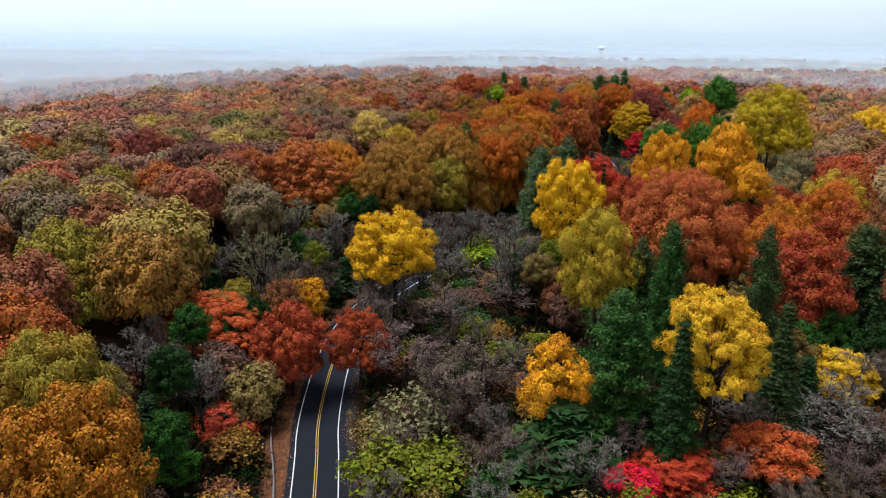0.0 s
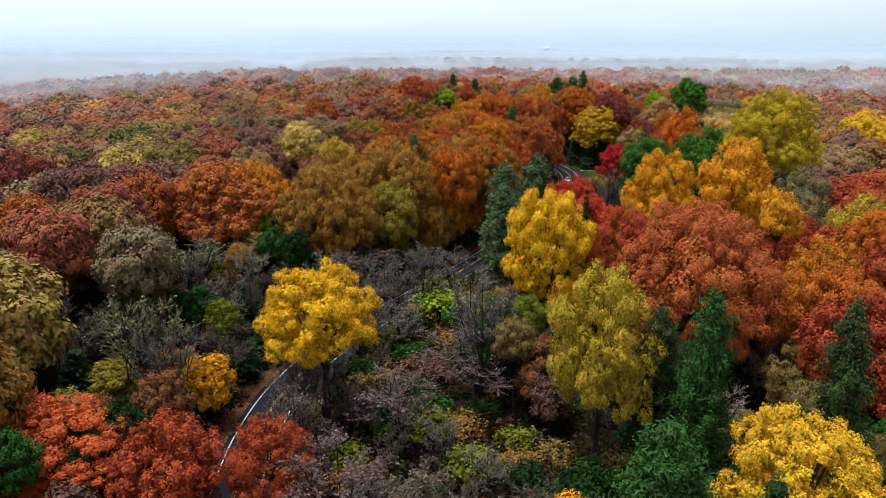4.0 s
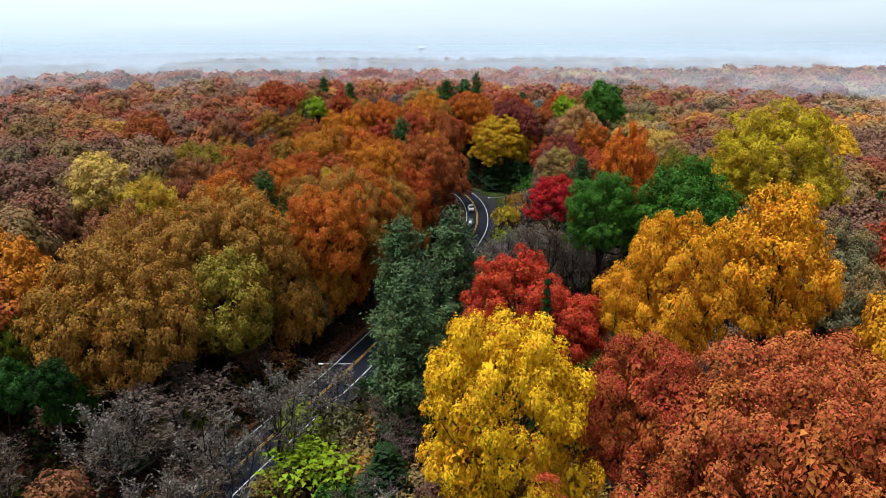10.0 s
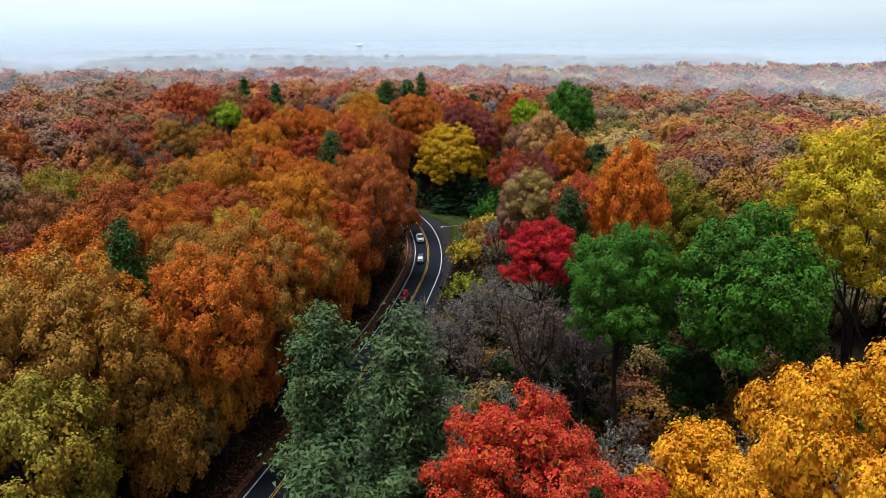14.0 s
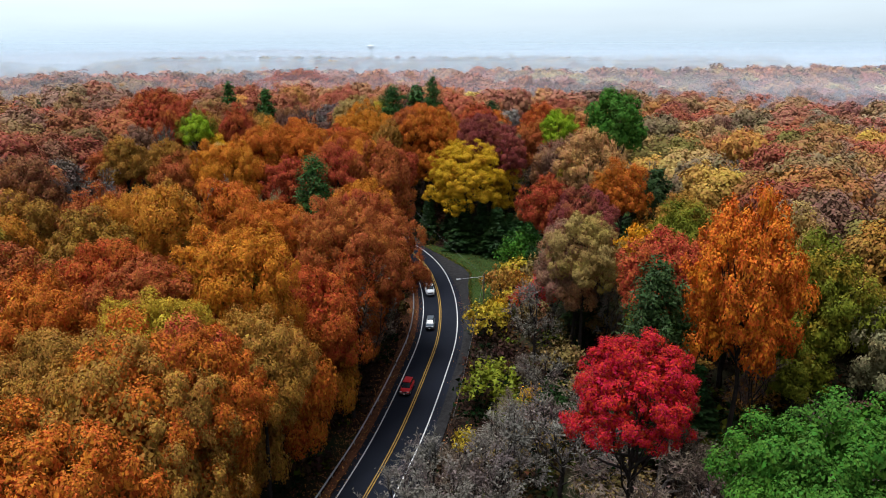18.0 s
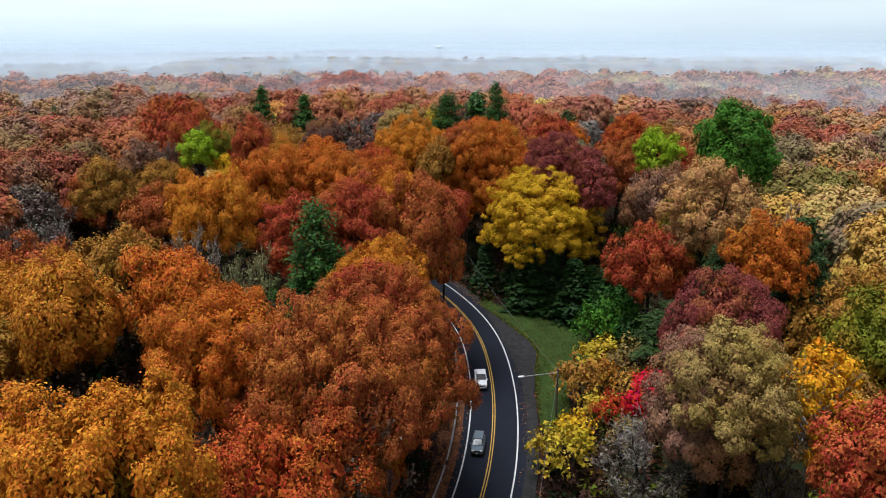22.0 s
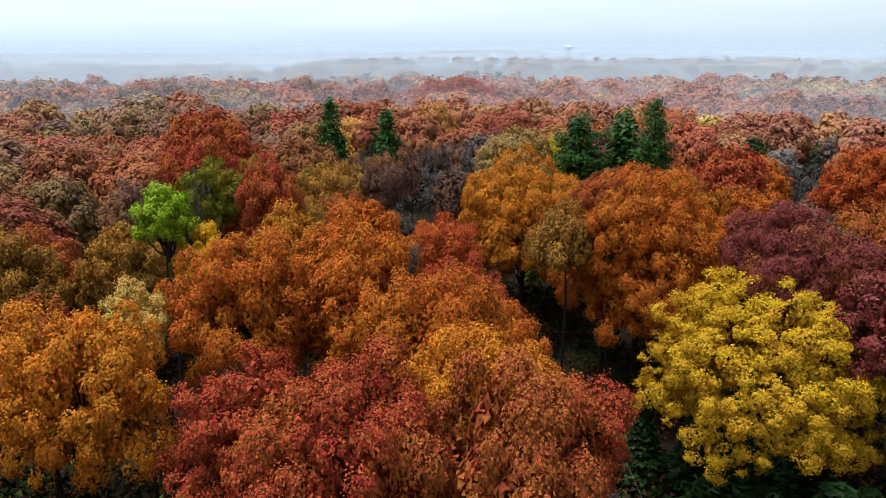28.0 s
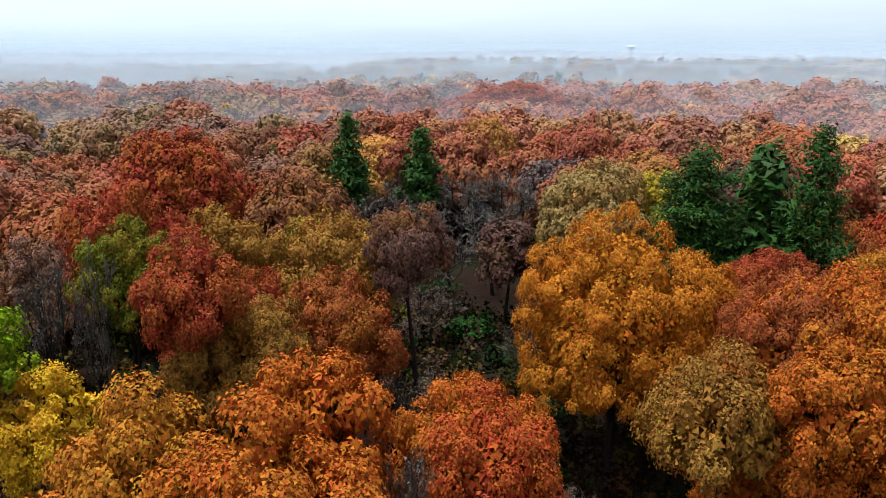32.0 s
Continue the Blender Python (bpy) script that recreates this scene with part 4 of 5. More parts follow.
# oaks at the edge of the road, leafy to the ground
for y, top, rad, colour in ((232, 17, 5.0, "orangeolive"), (241, 20, 5.4, "amber"), (250, 18, 5.2, "rustorange"), (259, 21, 5.6, "orange"), (268, 17, 4.8, "orangeolive"),
                            (277, 20, 5.4, "rustorange"), (286, 18, 5.0, "amber"), (295, 21, 5.6, "rust"), (304, 18, 5.0, "rustorange"), (314, 20, 5.2, "rust")):
    spot = offset_line(-11.0, y - 1.2, y + 1.2)[0]
    tree("oak", float(spot[0]), float(spot[1]), float(land(spot[0], spot[1])) + top, rad, colour, 1.35)
tree("oak", 70.5, 372.0, 42.5, 7.2, "rustorange", 1.2)
tree("oak", 68.0, 384.0, 44.0, 6.6, "rustred", 1.2)

# leafless trees that lean over the road
for x, y, top, rad in ((-13.5, 143, 20, 6.0), (-11, 158, 21, 6.5), (-6, 172, 21, 6.0), (-30, 166, 20, 6.0), (-34, 181, 22, 7.0), (-26, 193, 21, 6.0), (-3, 186, 20, 5.5),
                       (60, 262, 21, 6.0), (66, 268, 22, 6.5), (58, 252, 20, 6.0), (71, 276, 21, 6.0), (50, 240, 20, 5.5),
                       (50, 256, 24, 6.5), (54, 262, 24, 6.2), (57, 257, 25, 6.5), (47, 249, 24, 6.0), (63, 263, 26, 6.2), (70, 261, 26, 6.5), (76, 262, 25, 6.3),
                       (60, 211, 27, 7.0), (71, 204, 27, 6.5), (64, 199, 24, 6.2), (64, 237, 33, 6.0), (70, 236, 33, 6.0), (75, 240, 32, 5.6), (61, 231, 35, 6.0), (67.5, 230, 35, 6.2), (57, 225, 26, 6.2), (46, 228, 22, 6.2), (52, 218, 22, 6.2), (78, 196, 27, 6.5),
                       (-5, 178, 24, 6.5), (1, 188, 24, 6.3), (8, 197, 24, 6.6), (15, 207, 22, 6.2), (-12, 168, 23, 6.2), (-15, 150, 21, 6.4), (-36, 150, 24, 6.3), (-13.5, 196.5, 25, 6.4),
                       (-54, 160, 27, 6.8),
                       (62, 470, 38, 6.5), (70, 480, 40, 7.0), (56, 485, 41, 7.0), (50, 500, 42, 7.0), (64, 500, 43, 7.5), (74, 494, 44, 7.0), (60, 455, 34, 6.0), (44, 480, 42, 7.0),
                       (174, 363, 36, 7.0), (166, 360, 36, 7.0), (170, 352, 36, 7.0)):
    tree("bare", x, y, top, rad, "grey" if rad > 6 else "greybrown")

# ---- the rest of the wood, tree by tree near the flight ----
LOW = [(32, 152, 5, 5), (103, 288, 7, 7), (-10, 92, 26, 40), (-8, 150, 26, 28), (8, 196, 26, 30), (18, 224, 20, 24), (68, 284, 13, 34), (82, 336, 11, 34), (94, 350, 12, 18), (52, 250, 12, 28), (50, 212, 17, 24), (62, 228, 12, 18), (46, 82, 40, 26), (16, 118, 22, 24), (66, 424, 9, 26), (76, 444, 5, 12), (67, 468, 8, 18), (57, 494, 10, 14), (80, 240, 24, 20), (58, 272, 15, 28)]
CANOPY_Y = (0, 120, 250, 330, 430, 500, 600, 660, 740, 850)
CANOPY_Z = (35, 38, 41, 43, 46, 49, 55.5, 55, 42, 24)


def is_low(x, y):
    return min(math.hypot((x - a) / c, (y - b) / d) for a, b, c, d in LOW) < 1


def pick_of(*names):
    return names[int(rng.integers(len(names)))]


def fill_colour(x, y):
    n = noise.noise(Vector((x * 0.014, y * 0.014, 3.1))) * 1.2 + rng.normal(0, 0.3)
    if 230 < y < 480 and -60 < x - 0.18 * y < 40 and x < 118:
        return pick_of("rustorange", "rust", "rustred", "amber", "rustorange", "rust", "orange", "amber", "orangeolive", "olive", "orangeolive")
    if x - 0.18 * y < -55 and y < 330:
        return pick_of("rust", "olivebrown", "greypink", "brownolive", "brown", "olive", "rustolive", "rustbrown", "rust", "greyolive", "rustred", "yelolive", "darkred")
    if x - 0.18 * y < -55:
        return pick_of("rust", "rustbrown", "rustred", "brown", "olivebrown", "rustorange", "rust", "greypink", "orangeolive")
    if x - 0.18 * y > 46 and 180 < y < 420:
        return pick_of("greypink", "rustolive", "amber", "greyyellow", "rust", "orangeolive", "greyolive", "rustred", "greypink", "olivegreen")
    if y > 340 and x - 0.18 * y < 90:
        return pick_of("rustorange", "rustred", "rust", "rustorange", "orangered", "rustred", "amber", "rust")
    if n > 0.55:
        return pick_of("orangeolive", "olive", "amber", "rustolive", "yelolive")
    if n > 0.25:
        return pick_of("rustorange", "orange", "amber", "rustolive", "orangeolive")
    if n > -0.1:
        return pick_of("rust", "rustred", "rustorange", "rustbrown", "rust")
    if n > -0.45:
        return pick_of("rustred", "rustbrown", "olivebrown", "rust", "darkred", "brown")
    return pick_of("brown", "olivebrown", "greypink", "darkred", "rustbrown")


def canopy_top(x, y):
    side = float(smooth(-x, 60, 420) * smooth(y, 150, 420))
    return float(np.interp(y, CANOPY_Y, CANOPY_Z)) - 15 * side


def taken(x, y, rad, share):
    return any(math.hypot(x - a, y - b) < share * (rad + r) for a, b, r, h in STANDING)


FAR = []
individual = 0
STEP = 9.8
plots = [(i, j, 0) for j in range(4, 82) for i in range(-52, 70)] + [(i, j, 1) for j in range(8, 68) for i in range(-44, 58)]
for i, j, wide in plots:
    STEP = (11.6, 12.0)[wide]
    x = i * STEP + rng.uniform(-3.0, 3.0) + (j % 2) * STEP / 2
    y = j * STEP + rng.uniform(-3.0, 3.0)
    pick, rad = rng.uniform(), rng.uniform(6.4, 8.8) if not wide else rng.uniform(6.2, 9.4)
    inside = -72 < x - 0.18 * y < 78 and y < 480
    if inside == bool(wide):
        continue
    if not (-0.66 * y - 24 < x < max(0.66 * y, 1.2 * y - 130) + 20):
        continue
    gap = float(road_gap(x, y))
    if y < 80 and -50 < x < 62 or y < 400 and gap < 8 + rad * 0.55 or is_low(x, y):
        continue
    if taken(x, y, rad, 0.72):
        continue
    ground_z = float(land(x, y))
    top = canopy_top(x, y) + rng.uniform(-4.5, 1.5)
    colour = fill_colour(x, y)
    grey = noise.noise(Vector((x * 0.012, y * 0.012, 9.0))) + (0.25 if x > 110 else 0.0)
    kind = "oak" if pick < 0.72 else "maple" if pick < 0.80 else "bare" if pick < 0.88 + 0.2 * grey else "pine" if pick > 0.965 else "oak"
    if kind == "bare":
        colour, top, rad = pick_of("grey", "mauve", "greybrown"), top - 4, rad * 0.85
    if kind == "pine":
        colour, rad, top = pick_of("pine", "darkpine"), rad * 0.7, top - 2
    if kind == "maple" and rng.uniform() < 0.4 and not -45 < x - 0.18 * y < 45:
        colour = pick_of("gold", "paleyellow", "green", "palepink", "amberyel", "yelolive")
    near = -72 < x - 0.18 * y < 78 and y < 480
    if near and individual < 260:
        tree(kind, x, y, top, rad, colour)
        individual += 1
    else:
        FAR.append((x, y, ground_z - 0.3, rad, max(8.0, top - ground_z), colour, kind))

# smaller trees below the gaps of the canopy, and thickets by the road
second = 0
for j in range(9, 70):
    for i in range(-22, 30):
        x = i * 6.6 + rng.uniform(-2.4, 2.4)
        y = j * 6.6 + rng.uniform(-2.4, 2.4)
        pick, rad = rng.uniform(), rng.uniform(3.0, 4.8)
        if not -80 < x - 0.18 * y < 62 or second >= 520:
            continue
        gap = float(road_gap(x, y))
        if gap < 6.6 + rad * 0.75 or (abs(x - 93) < 11 and 328 < y < 378):
            continue
        low = is_low(x, y)
        if taken(x, y, rad, 0.28 if low else 0.4):
            continue
        if low:
            kind = "bush" if pick < 0.62 else "bare"
            tall = rng.uniform(3.5, 6.5) if kind == "bush" else rng.uniform(7.0, 11.0)
        else:
            kind = "bare" if pick < 0.2 else "maple" if pick < 0.6 else "bush" if pick < 0.9 else "spruce"
            tall = {"bush": rng.uniform(4, 7), "spruce": rng.uniform(9, 14)}.get(kind, rng.uniform(11, 19))
        colour = pick_of("olivebrown", "olivegreen", "rustolive", "brownolive", "rustbrown", "darkgreen", "brown", "green2")
        if kind == "bare":
            colour = pick_of("grey", "mauve", "greybrown", "greybrown")
        if kind == "spruce":
            colour = "darkgreen"
        tree(kind, x, y, float(land(x, y)) + tall, rad, colour)
        second += 1


def undergrowth():
    """Shrubs, saplings and brambles on the floor of the wood, in one mesh."""
    shapes = []
    for s in range(5):
        r = np.random.default_rng(300 + s)
        d = sphere_dirs(r, 16, 0.0)
        t = d * np.array([1.5, 1.5, 1.7]) * r.uniform(0.5, 1.1, (16, 1)) + np.array([0, 0, 0.4])
        shapes.append(leaves(r, t, d, 3, 0.3, 0.33, loose=1.0))
    verts, tints = [], []
    x = rng.uniform(-75, 80, 10500)
    y = rng.uniform(50, 470, 10500)
    x = x + 0.18 * y
    gap = road_gap(x, y)
    keep = (gap > 7.6) & ~((np.abs(x - 94) < 10.5) & (np.abs(y - 352) < 24))
    x, y = x[keep], y[keep]
    z = land(x, y) - 0.1
    for k in range(len(x)):
        a, s = rng.uniform(0, 6.28), rng.uniform(0.7, 1.9)
        rot = np.array([[math.cos(a) * s, -math.sin(a) * s, 0], [math.sin(a) * s, math.cos(a) * s, 0], [0, 0, s * rng.uniform(0.6, 1.3)]])
        v = shapes[k % 5] @ rot.T + np.array([x[k], y[k], z[k]])
        # shade between the crowns is put into these tints, at half or less
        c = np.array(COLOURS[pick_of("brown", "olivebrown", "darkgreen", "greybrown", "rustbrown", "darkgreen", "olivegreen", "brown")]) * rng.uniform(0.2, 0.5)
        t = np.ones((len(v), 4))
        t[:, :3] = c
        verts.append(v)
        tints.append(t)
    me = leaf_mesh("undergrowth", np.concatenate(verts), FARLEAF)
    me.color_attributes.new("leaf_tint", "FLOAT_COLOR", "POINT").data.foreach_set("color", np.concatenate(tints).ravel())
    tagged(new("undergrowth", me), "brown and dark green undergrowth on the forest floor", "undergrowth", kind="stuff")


undergrowth()


def far_crowns(seed, style, leaf):
    """Leaves of a distant tree 24 m high and 6 m in radius."""
    r = np.random.default_rng(seed)
    if style == "pine":
        u = r.uniform(0, 1, max(14, int(60 / leaf ** 1.4)))
        a = r.uniform(0, 6.28, len(u))
        q = 5.6 * (1 - u) ** 0.7 * np.minimum(1, 0.5 + 1.6 * u) * r.uniform(0.5, 1.1, len(u))
        tufts = np.column_stack([q * np.cos(a), q * np.sin(a), 20 * u - 20])
        out = unit(np.column_stack([np.cos(a), np.sin(a), np.full(len(u), 0.7)]))
        return leaves(r, tufts, out * 1.6, 5, leaf * 0.55, leaf * 0.8, up=0.2, loose=0.18)
    v = leafy_crown(r, "oak", 6.0, leaf, min(1.7, max(1.0, leaf / 0.5)), 0.5 if style == "bare" else 1.5)
    return v


RUSSET = np.array((0.21, 0.088, 0.048))


def woods(name, rows, leaf, label, dull=0.0, bright=1.0):
    """Distant trees that cannot be told apart: crowns that share a few meshes, over one stand of trunks."""
    styles = {}
    for style, many, mat in (("oak", 6, WOOD_LEAF), ("pine", 2, NEEDLE), ("bare", 3, TWIG)):
        styles[style] = [leaf_mesh("crown", far_crowns(900 + 50 * len(style) + i, style, leaf), mat) for i in range(many)]
    styles["maple"] = styles["bush"] = styles["oak"]
    v, f = tubes([([(x, y, z), (x, y, z + tall * 0.6)], (0.35, 0.15), 3) for x, y, z, rad, tall, colour, kind in rows])
    ob = tagged(new(name, mesh_of("trunk_stand", v, f, BARK)), label, "woods", kind="stuff")
    for x, y, z, rad, tall, colour, kind in rows:
        crown = part("crown", styles[kind][int(rng.integers(len(styles[kind])))], None, ob)
        s = rad / 6.0 * (1.12 if kind in ("oak", "maple") else 1.0)
        crown.matrix_basis = pose(x, y, z + tall, 0, 0, rng.uniform(0, 360)) @ Matrix.Diagonal((s, s, (1.25 if kind in ("oak", "maple") else 1.0) * s, 1))
        c = np.array(COLOURS[colour])
        if kind in ("oak", "maple"):
            c = c + (RUSSET - c) * 0.42
        # distance haze put into the crown colour: dull greys it, bright lightens it
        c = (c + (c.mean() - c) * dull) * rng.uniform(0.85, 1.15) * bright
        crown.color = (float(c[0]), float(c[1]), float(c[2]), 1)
    return ob


def flight_gap(q):
    """How near the flight comes to a distant tree."""
    y = min(max(q[1] - 30, 0), 354)
    return math.hypot(q[0] - 0.18 * y, q[1] - y)


# farther woods get greyer and lighter crowns, imitating the haze in colour
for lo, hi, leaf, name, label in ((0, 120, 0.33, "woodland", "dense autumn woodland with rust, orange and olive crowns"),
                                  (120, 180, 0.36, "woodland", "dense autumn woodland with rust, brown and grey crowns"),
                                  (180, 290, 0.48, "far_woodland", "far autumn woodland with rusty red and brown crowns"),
                                  (290, 9999, 0.72, "far_woodland", "far autumn woodland with haze in its greyed, lightened crown colours")):
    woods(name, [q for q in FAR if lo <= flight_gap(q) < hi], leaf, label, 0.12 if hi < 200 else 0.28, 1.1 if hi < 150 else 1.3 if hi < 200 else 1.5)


# lowland beyond the ridge, thinly wooded
low_rows = []
for k in range(2600):
    y = 1000 + 1900 * rng.uniform(0, 1) ** 1.1
    x = rng.uniform(-0.7, 0.85) * y
    if noise.noise(Vector((x * 0.004, y * 0.002, 1.0))) < -0.25:
        continue
    colour = pick_of("yelolive", "rustolive", "olivebrown", "paleyellow", "olive", "brown", "darkpine", "darkpine", "gold", "olivegreen", "rust", "brown")
    low_rows.append((x, y, float(land(x, y)) - 0.3, rng.uniform(7, 14), rng.uniform(15, 28), colour, "pine" if colour == "darkpine" else "oak"))
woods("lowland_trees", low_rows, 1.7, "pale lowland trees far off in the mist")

# ---- distance: hills on the horizon and the haze sheets in front of them ----
def hills():
    r = np.random.default_rng(5)
    a = np.linspace(radians(35), radians(150), 160)
    dist = 4300
    top = 66 + 8 + 8 * np.sin(a * 5.0 + 0.6) + 6 * np.sin(a * 13 + 1) + 3 * np.sin(a * 31)
    top -= 18 * smooth(-a, -radians(80), -radians(60))
    ring = np.column_stack([np.cos(a) * dist, np.sin(a) * dist])
    verts = np.concatenate([np.column_stack([ring * 0.96, np.full(len(a), -3.0)]), np.column_stack([ring, top]), np.column_stack([ring * 1.06, np.full(len(a), -3.0)])])
    n = len(a)
    faces = [(k * n + i, k * n + i + 1, (k + 1) * n + i + 1, (k + 1) * n + i) for k in range(2) for i in range(n - 1)]
    # pale blue-grey in place of forest colour: the haze is painted on the hills
    tagged(new("backdrop", mesh_of("backdrop", verts, faces, plain("hazed_hills", (0.24, 0.25, 0.28), 0.95, vary=0.4, scale=0.02))), "low wooded hills on the misty horizon", "hills", kind="structure")


hills()


def haze_sheet_material(name, amount, foot, top):
    """Sheet standing in for distance haze: scatters the sky's light and thins out upward."""
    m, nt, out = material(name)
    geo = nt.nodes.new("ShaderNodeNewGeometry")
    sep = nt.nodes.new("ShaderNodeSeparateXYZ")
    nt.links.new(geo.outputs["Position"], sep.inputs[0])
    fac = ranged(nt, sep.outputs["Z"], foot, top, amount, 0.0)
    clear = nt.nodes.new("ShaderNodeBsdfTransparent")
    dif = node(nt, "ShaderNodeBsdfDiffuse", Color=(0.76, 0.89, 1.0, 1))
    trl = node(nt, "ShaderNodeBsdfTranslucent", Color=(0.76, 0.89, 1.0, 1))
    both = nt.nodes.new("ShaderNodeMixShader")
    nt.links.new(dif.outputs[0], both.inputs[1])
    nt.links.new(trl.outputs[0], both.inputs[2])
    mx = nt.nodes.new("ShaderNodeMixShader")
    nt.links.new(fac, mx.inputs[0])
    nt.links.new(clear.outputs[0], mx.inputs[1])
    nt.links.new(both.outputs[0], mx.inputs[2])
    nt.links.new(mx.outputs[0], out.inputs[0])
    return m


# added leaning sheets, pale and partly clear, that imitate the haze of distance
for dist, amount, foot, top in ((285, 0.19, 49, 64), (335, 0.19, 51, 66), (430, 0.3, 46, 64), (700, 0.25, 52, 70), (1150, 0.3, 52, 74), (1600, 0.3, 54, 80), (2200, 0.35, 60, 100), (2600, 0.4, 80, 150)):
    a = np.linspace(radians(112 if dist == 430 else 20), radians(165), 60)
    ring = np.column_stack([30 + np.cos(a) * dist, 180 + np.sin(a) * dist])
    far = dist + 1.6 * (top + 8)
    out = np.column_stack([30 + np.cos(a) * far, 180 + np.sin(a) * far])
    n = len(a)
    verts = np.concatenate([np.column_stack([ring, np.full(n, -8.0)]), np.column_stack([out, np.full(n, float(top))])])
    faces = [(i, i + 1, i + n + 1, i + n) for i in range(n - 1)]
    ob = new("mist", mesh_of("mist", verts, faces, haze_sheet_material("mist", amount, foot, top)))
    tagged(ob, "thin pale sheet standing in for haze over the distant woods", "mist", kind="stuff")

# ---- along the road ----
def along(y):
    """Centre of the road and its direction at that y."""
    k = int(np.argmin(np.abs(CENTRE[:, 1] - y)))
    d = CENTRE[min(k + 1, len(CENTRE) - 1)] - CENTRE[k - 1]
    return CENTRE[k], d / np.linalg.norm(d)


def road_z(y):
    return float(np.interp(y, LAND_Y, LAND_Z))


def lawn():
    edge = [(88.6, 379), (92.5, 369), (99, 366), (104, 359), (102, 350), (96, 343.5), (90.5, 335), (87.5, 326), (82.6, 326), (85.4, 336), (87.6, 343), (90.6, 350), (91.2, 358), (89.6, 366), (86.6, 376)]
    c = np.mean(edge, axis=0)
    verts, faces = [], []
    rings = 5
    for k in range(rings + 1):
        for x, y in edge:
            px, py = c + (np.array([x, y]) - c) * (k / rings)
            verts.append((px, py, float(land(px, py)) + 0.1 - 0.05 * (k == rings)))
    n = len(edge)
    for k in range(rings):
        for i in range(n):
            a, b = k * n + i, k * n + (i + 1) % n
            faces.append((a, b, b + n, a + n))
    tagged(new("lawn", mesh_of("lawn", verts, faces, GRASS_SOIL)), "mown green grass clearing beside the road", "lawn", kind="structure")
    pts = []
    while len(pts) < 5200:
        t = rng.uniform(0, 1)
        i = int(rng.integers(n))
        a, b = np.array(edge[i]), np.array(edge[(i + 1) % n])
        s = math.sqrt(rng.uniform(0, 1))
        q = c + (a + (b - a) * t - c) * s
        pts.append((q[0], q[1], float(land(q[0], q[1])) + 0.12))
    pts = np.array(pts)
    v = leaves(rng, pts, np.tile((0, 0, 0.3), (len(pts), 1)), 3, 0.12, 0.1, up=0.1, loose=1.0, long=1.4)
    me = leaf_mesh("grass", v, FARLEAF)
    tint = np.ones((len(v), 4))
    tint[:, :3] = np.repeat(np.array([(0.045, 0.075, 0.012), (0.07, 0.085, 0.014), (0.03, 0.055, 0.011), (0.16, 0.09, 0.025)])[rng.integers(0, 4, len(v) // 3)], 3, 0)
    me.color_attributes.new("leaf_tint", "FLOAT_COLOR", "POINT").data.foreach_set("color", tint.ravel())
    tagged(new("grass", me), "short green grass with a few fallen leaves", "grass", kind="stuff")


lawn()
pull_off = [(83.6, 333), (86.2, 339), (88.6, 345), (91.0, 351), (91.0, 358), (89.0, 366), (86.6, 374), (86.4, 360), (85.6, 350), (84.4, 341)]
me = mesh_of("pull_off", [(x, y, float(land(x, y)) + 0.14) for x, y in pull_off], [tuple(range(len(pull_off)))], GRAVEL)
tagged(new("pull_off", me), "grey gravel lay-by strewn with leaves beside the lawn", "lay-by", kind="structure")


def loose_leaves():
    """Fallen leaves on the verges."""
    c = CENTRE[(CENTRE[:, 1] > 84)]
    t = np.gradient(c, axis=0)
    nrm = np.stack([t[:, 1], -t[:, 0]], 1) / np.linalg.norm(t, axis=1)[:, None]
    k = rng.integers(0, len(c), 16000)
    off = np.where(rng.uniform(0, 1, 16000) < 0.72, rng.uniform(-8.8, -4.5, 16000), rng.uniform(4.7, 7.0, 16000))
    p = c[k] + nrm[k] * off[:, None] + rng.normal(0, 0.6, (16000, 2))
    z = np.interp(p[:, 1], LAND_Y, LAND_Z) + 0.07
    v = leaves(rng, np.column_stack([p, z]), np.tile((0, 0, 1.0), (16000, 1)), 1, 0.0, 0.13, up=1.0, loose=0.35)
    me = leaf_mesh("fallen_leaves", v, FARLEAF)
    tint = np.ones((len(v), 4))
    tint[:, :3] = np.repeat(np.array([(0.42, 0.15, 0.04), (0.30, 0.10, 0.035), (0.48, 0.24, 0.06), (0.22, 0.09, 0.05)])[rng.integers(0, 4, 16000)], 3, 0)
    me.color_attributes.new("leaf_tint", "FLOAT_COLOR", "POINT").data.foreach_set("color", tint.ravel())
    tagged(new("fallen_leaves", me), "scattered orange and brown fallen leaves on the verges", "leaves", kind="stuff")


loose_leaves()


def guide_rail(points, label):
    pts = spline(points, 2.0)
    z = np.array([road_z(q[1]) for q in pts])
    root = empty("guide_rail", pts[0][0], pts[0][1], z[0])
    base = np.array([pts[0][0], pts[0][1], z[0]])
    line = np.column_stack([pts, z + 0.68]) - base
    v, f = tube(line, np.full(len(line), 0.13), 4)
    part("beam", mesh_of("beam", v, f, STEEL), None, root)
    bm = bmesh.new()
    box(bm, 0, 0, 0.3, 0.09, 0.07, 0.66, 0.01)
    post = bpy.data.meshes.new("post")
    bm.to_mesh(post)
    bm.free()
    post.materials.append(STEEL)
    for q in line[::2]:
        ob = part("post", post, None, root)
        ob.location = (q[0], q[1], q[2] - 0.68)
    tagged(root, label, "guard rail")


guide_rail([(-24.3, 88), (-26.4, 98), (-29.8, 111), (-31.2, 124), (-30.6, 134), (-29.4, 143)], "pale steel guide rail on short posts along the leafy verge")
guide_rail([tuple(q) for q in offset_line(-5.7, 262, 372)[::6]], "weathered steel guide rail on posts beside the curved road")


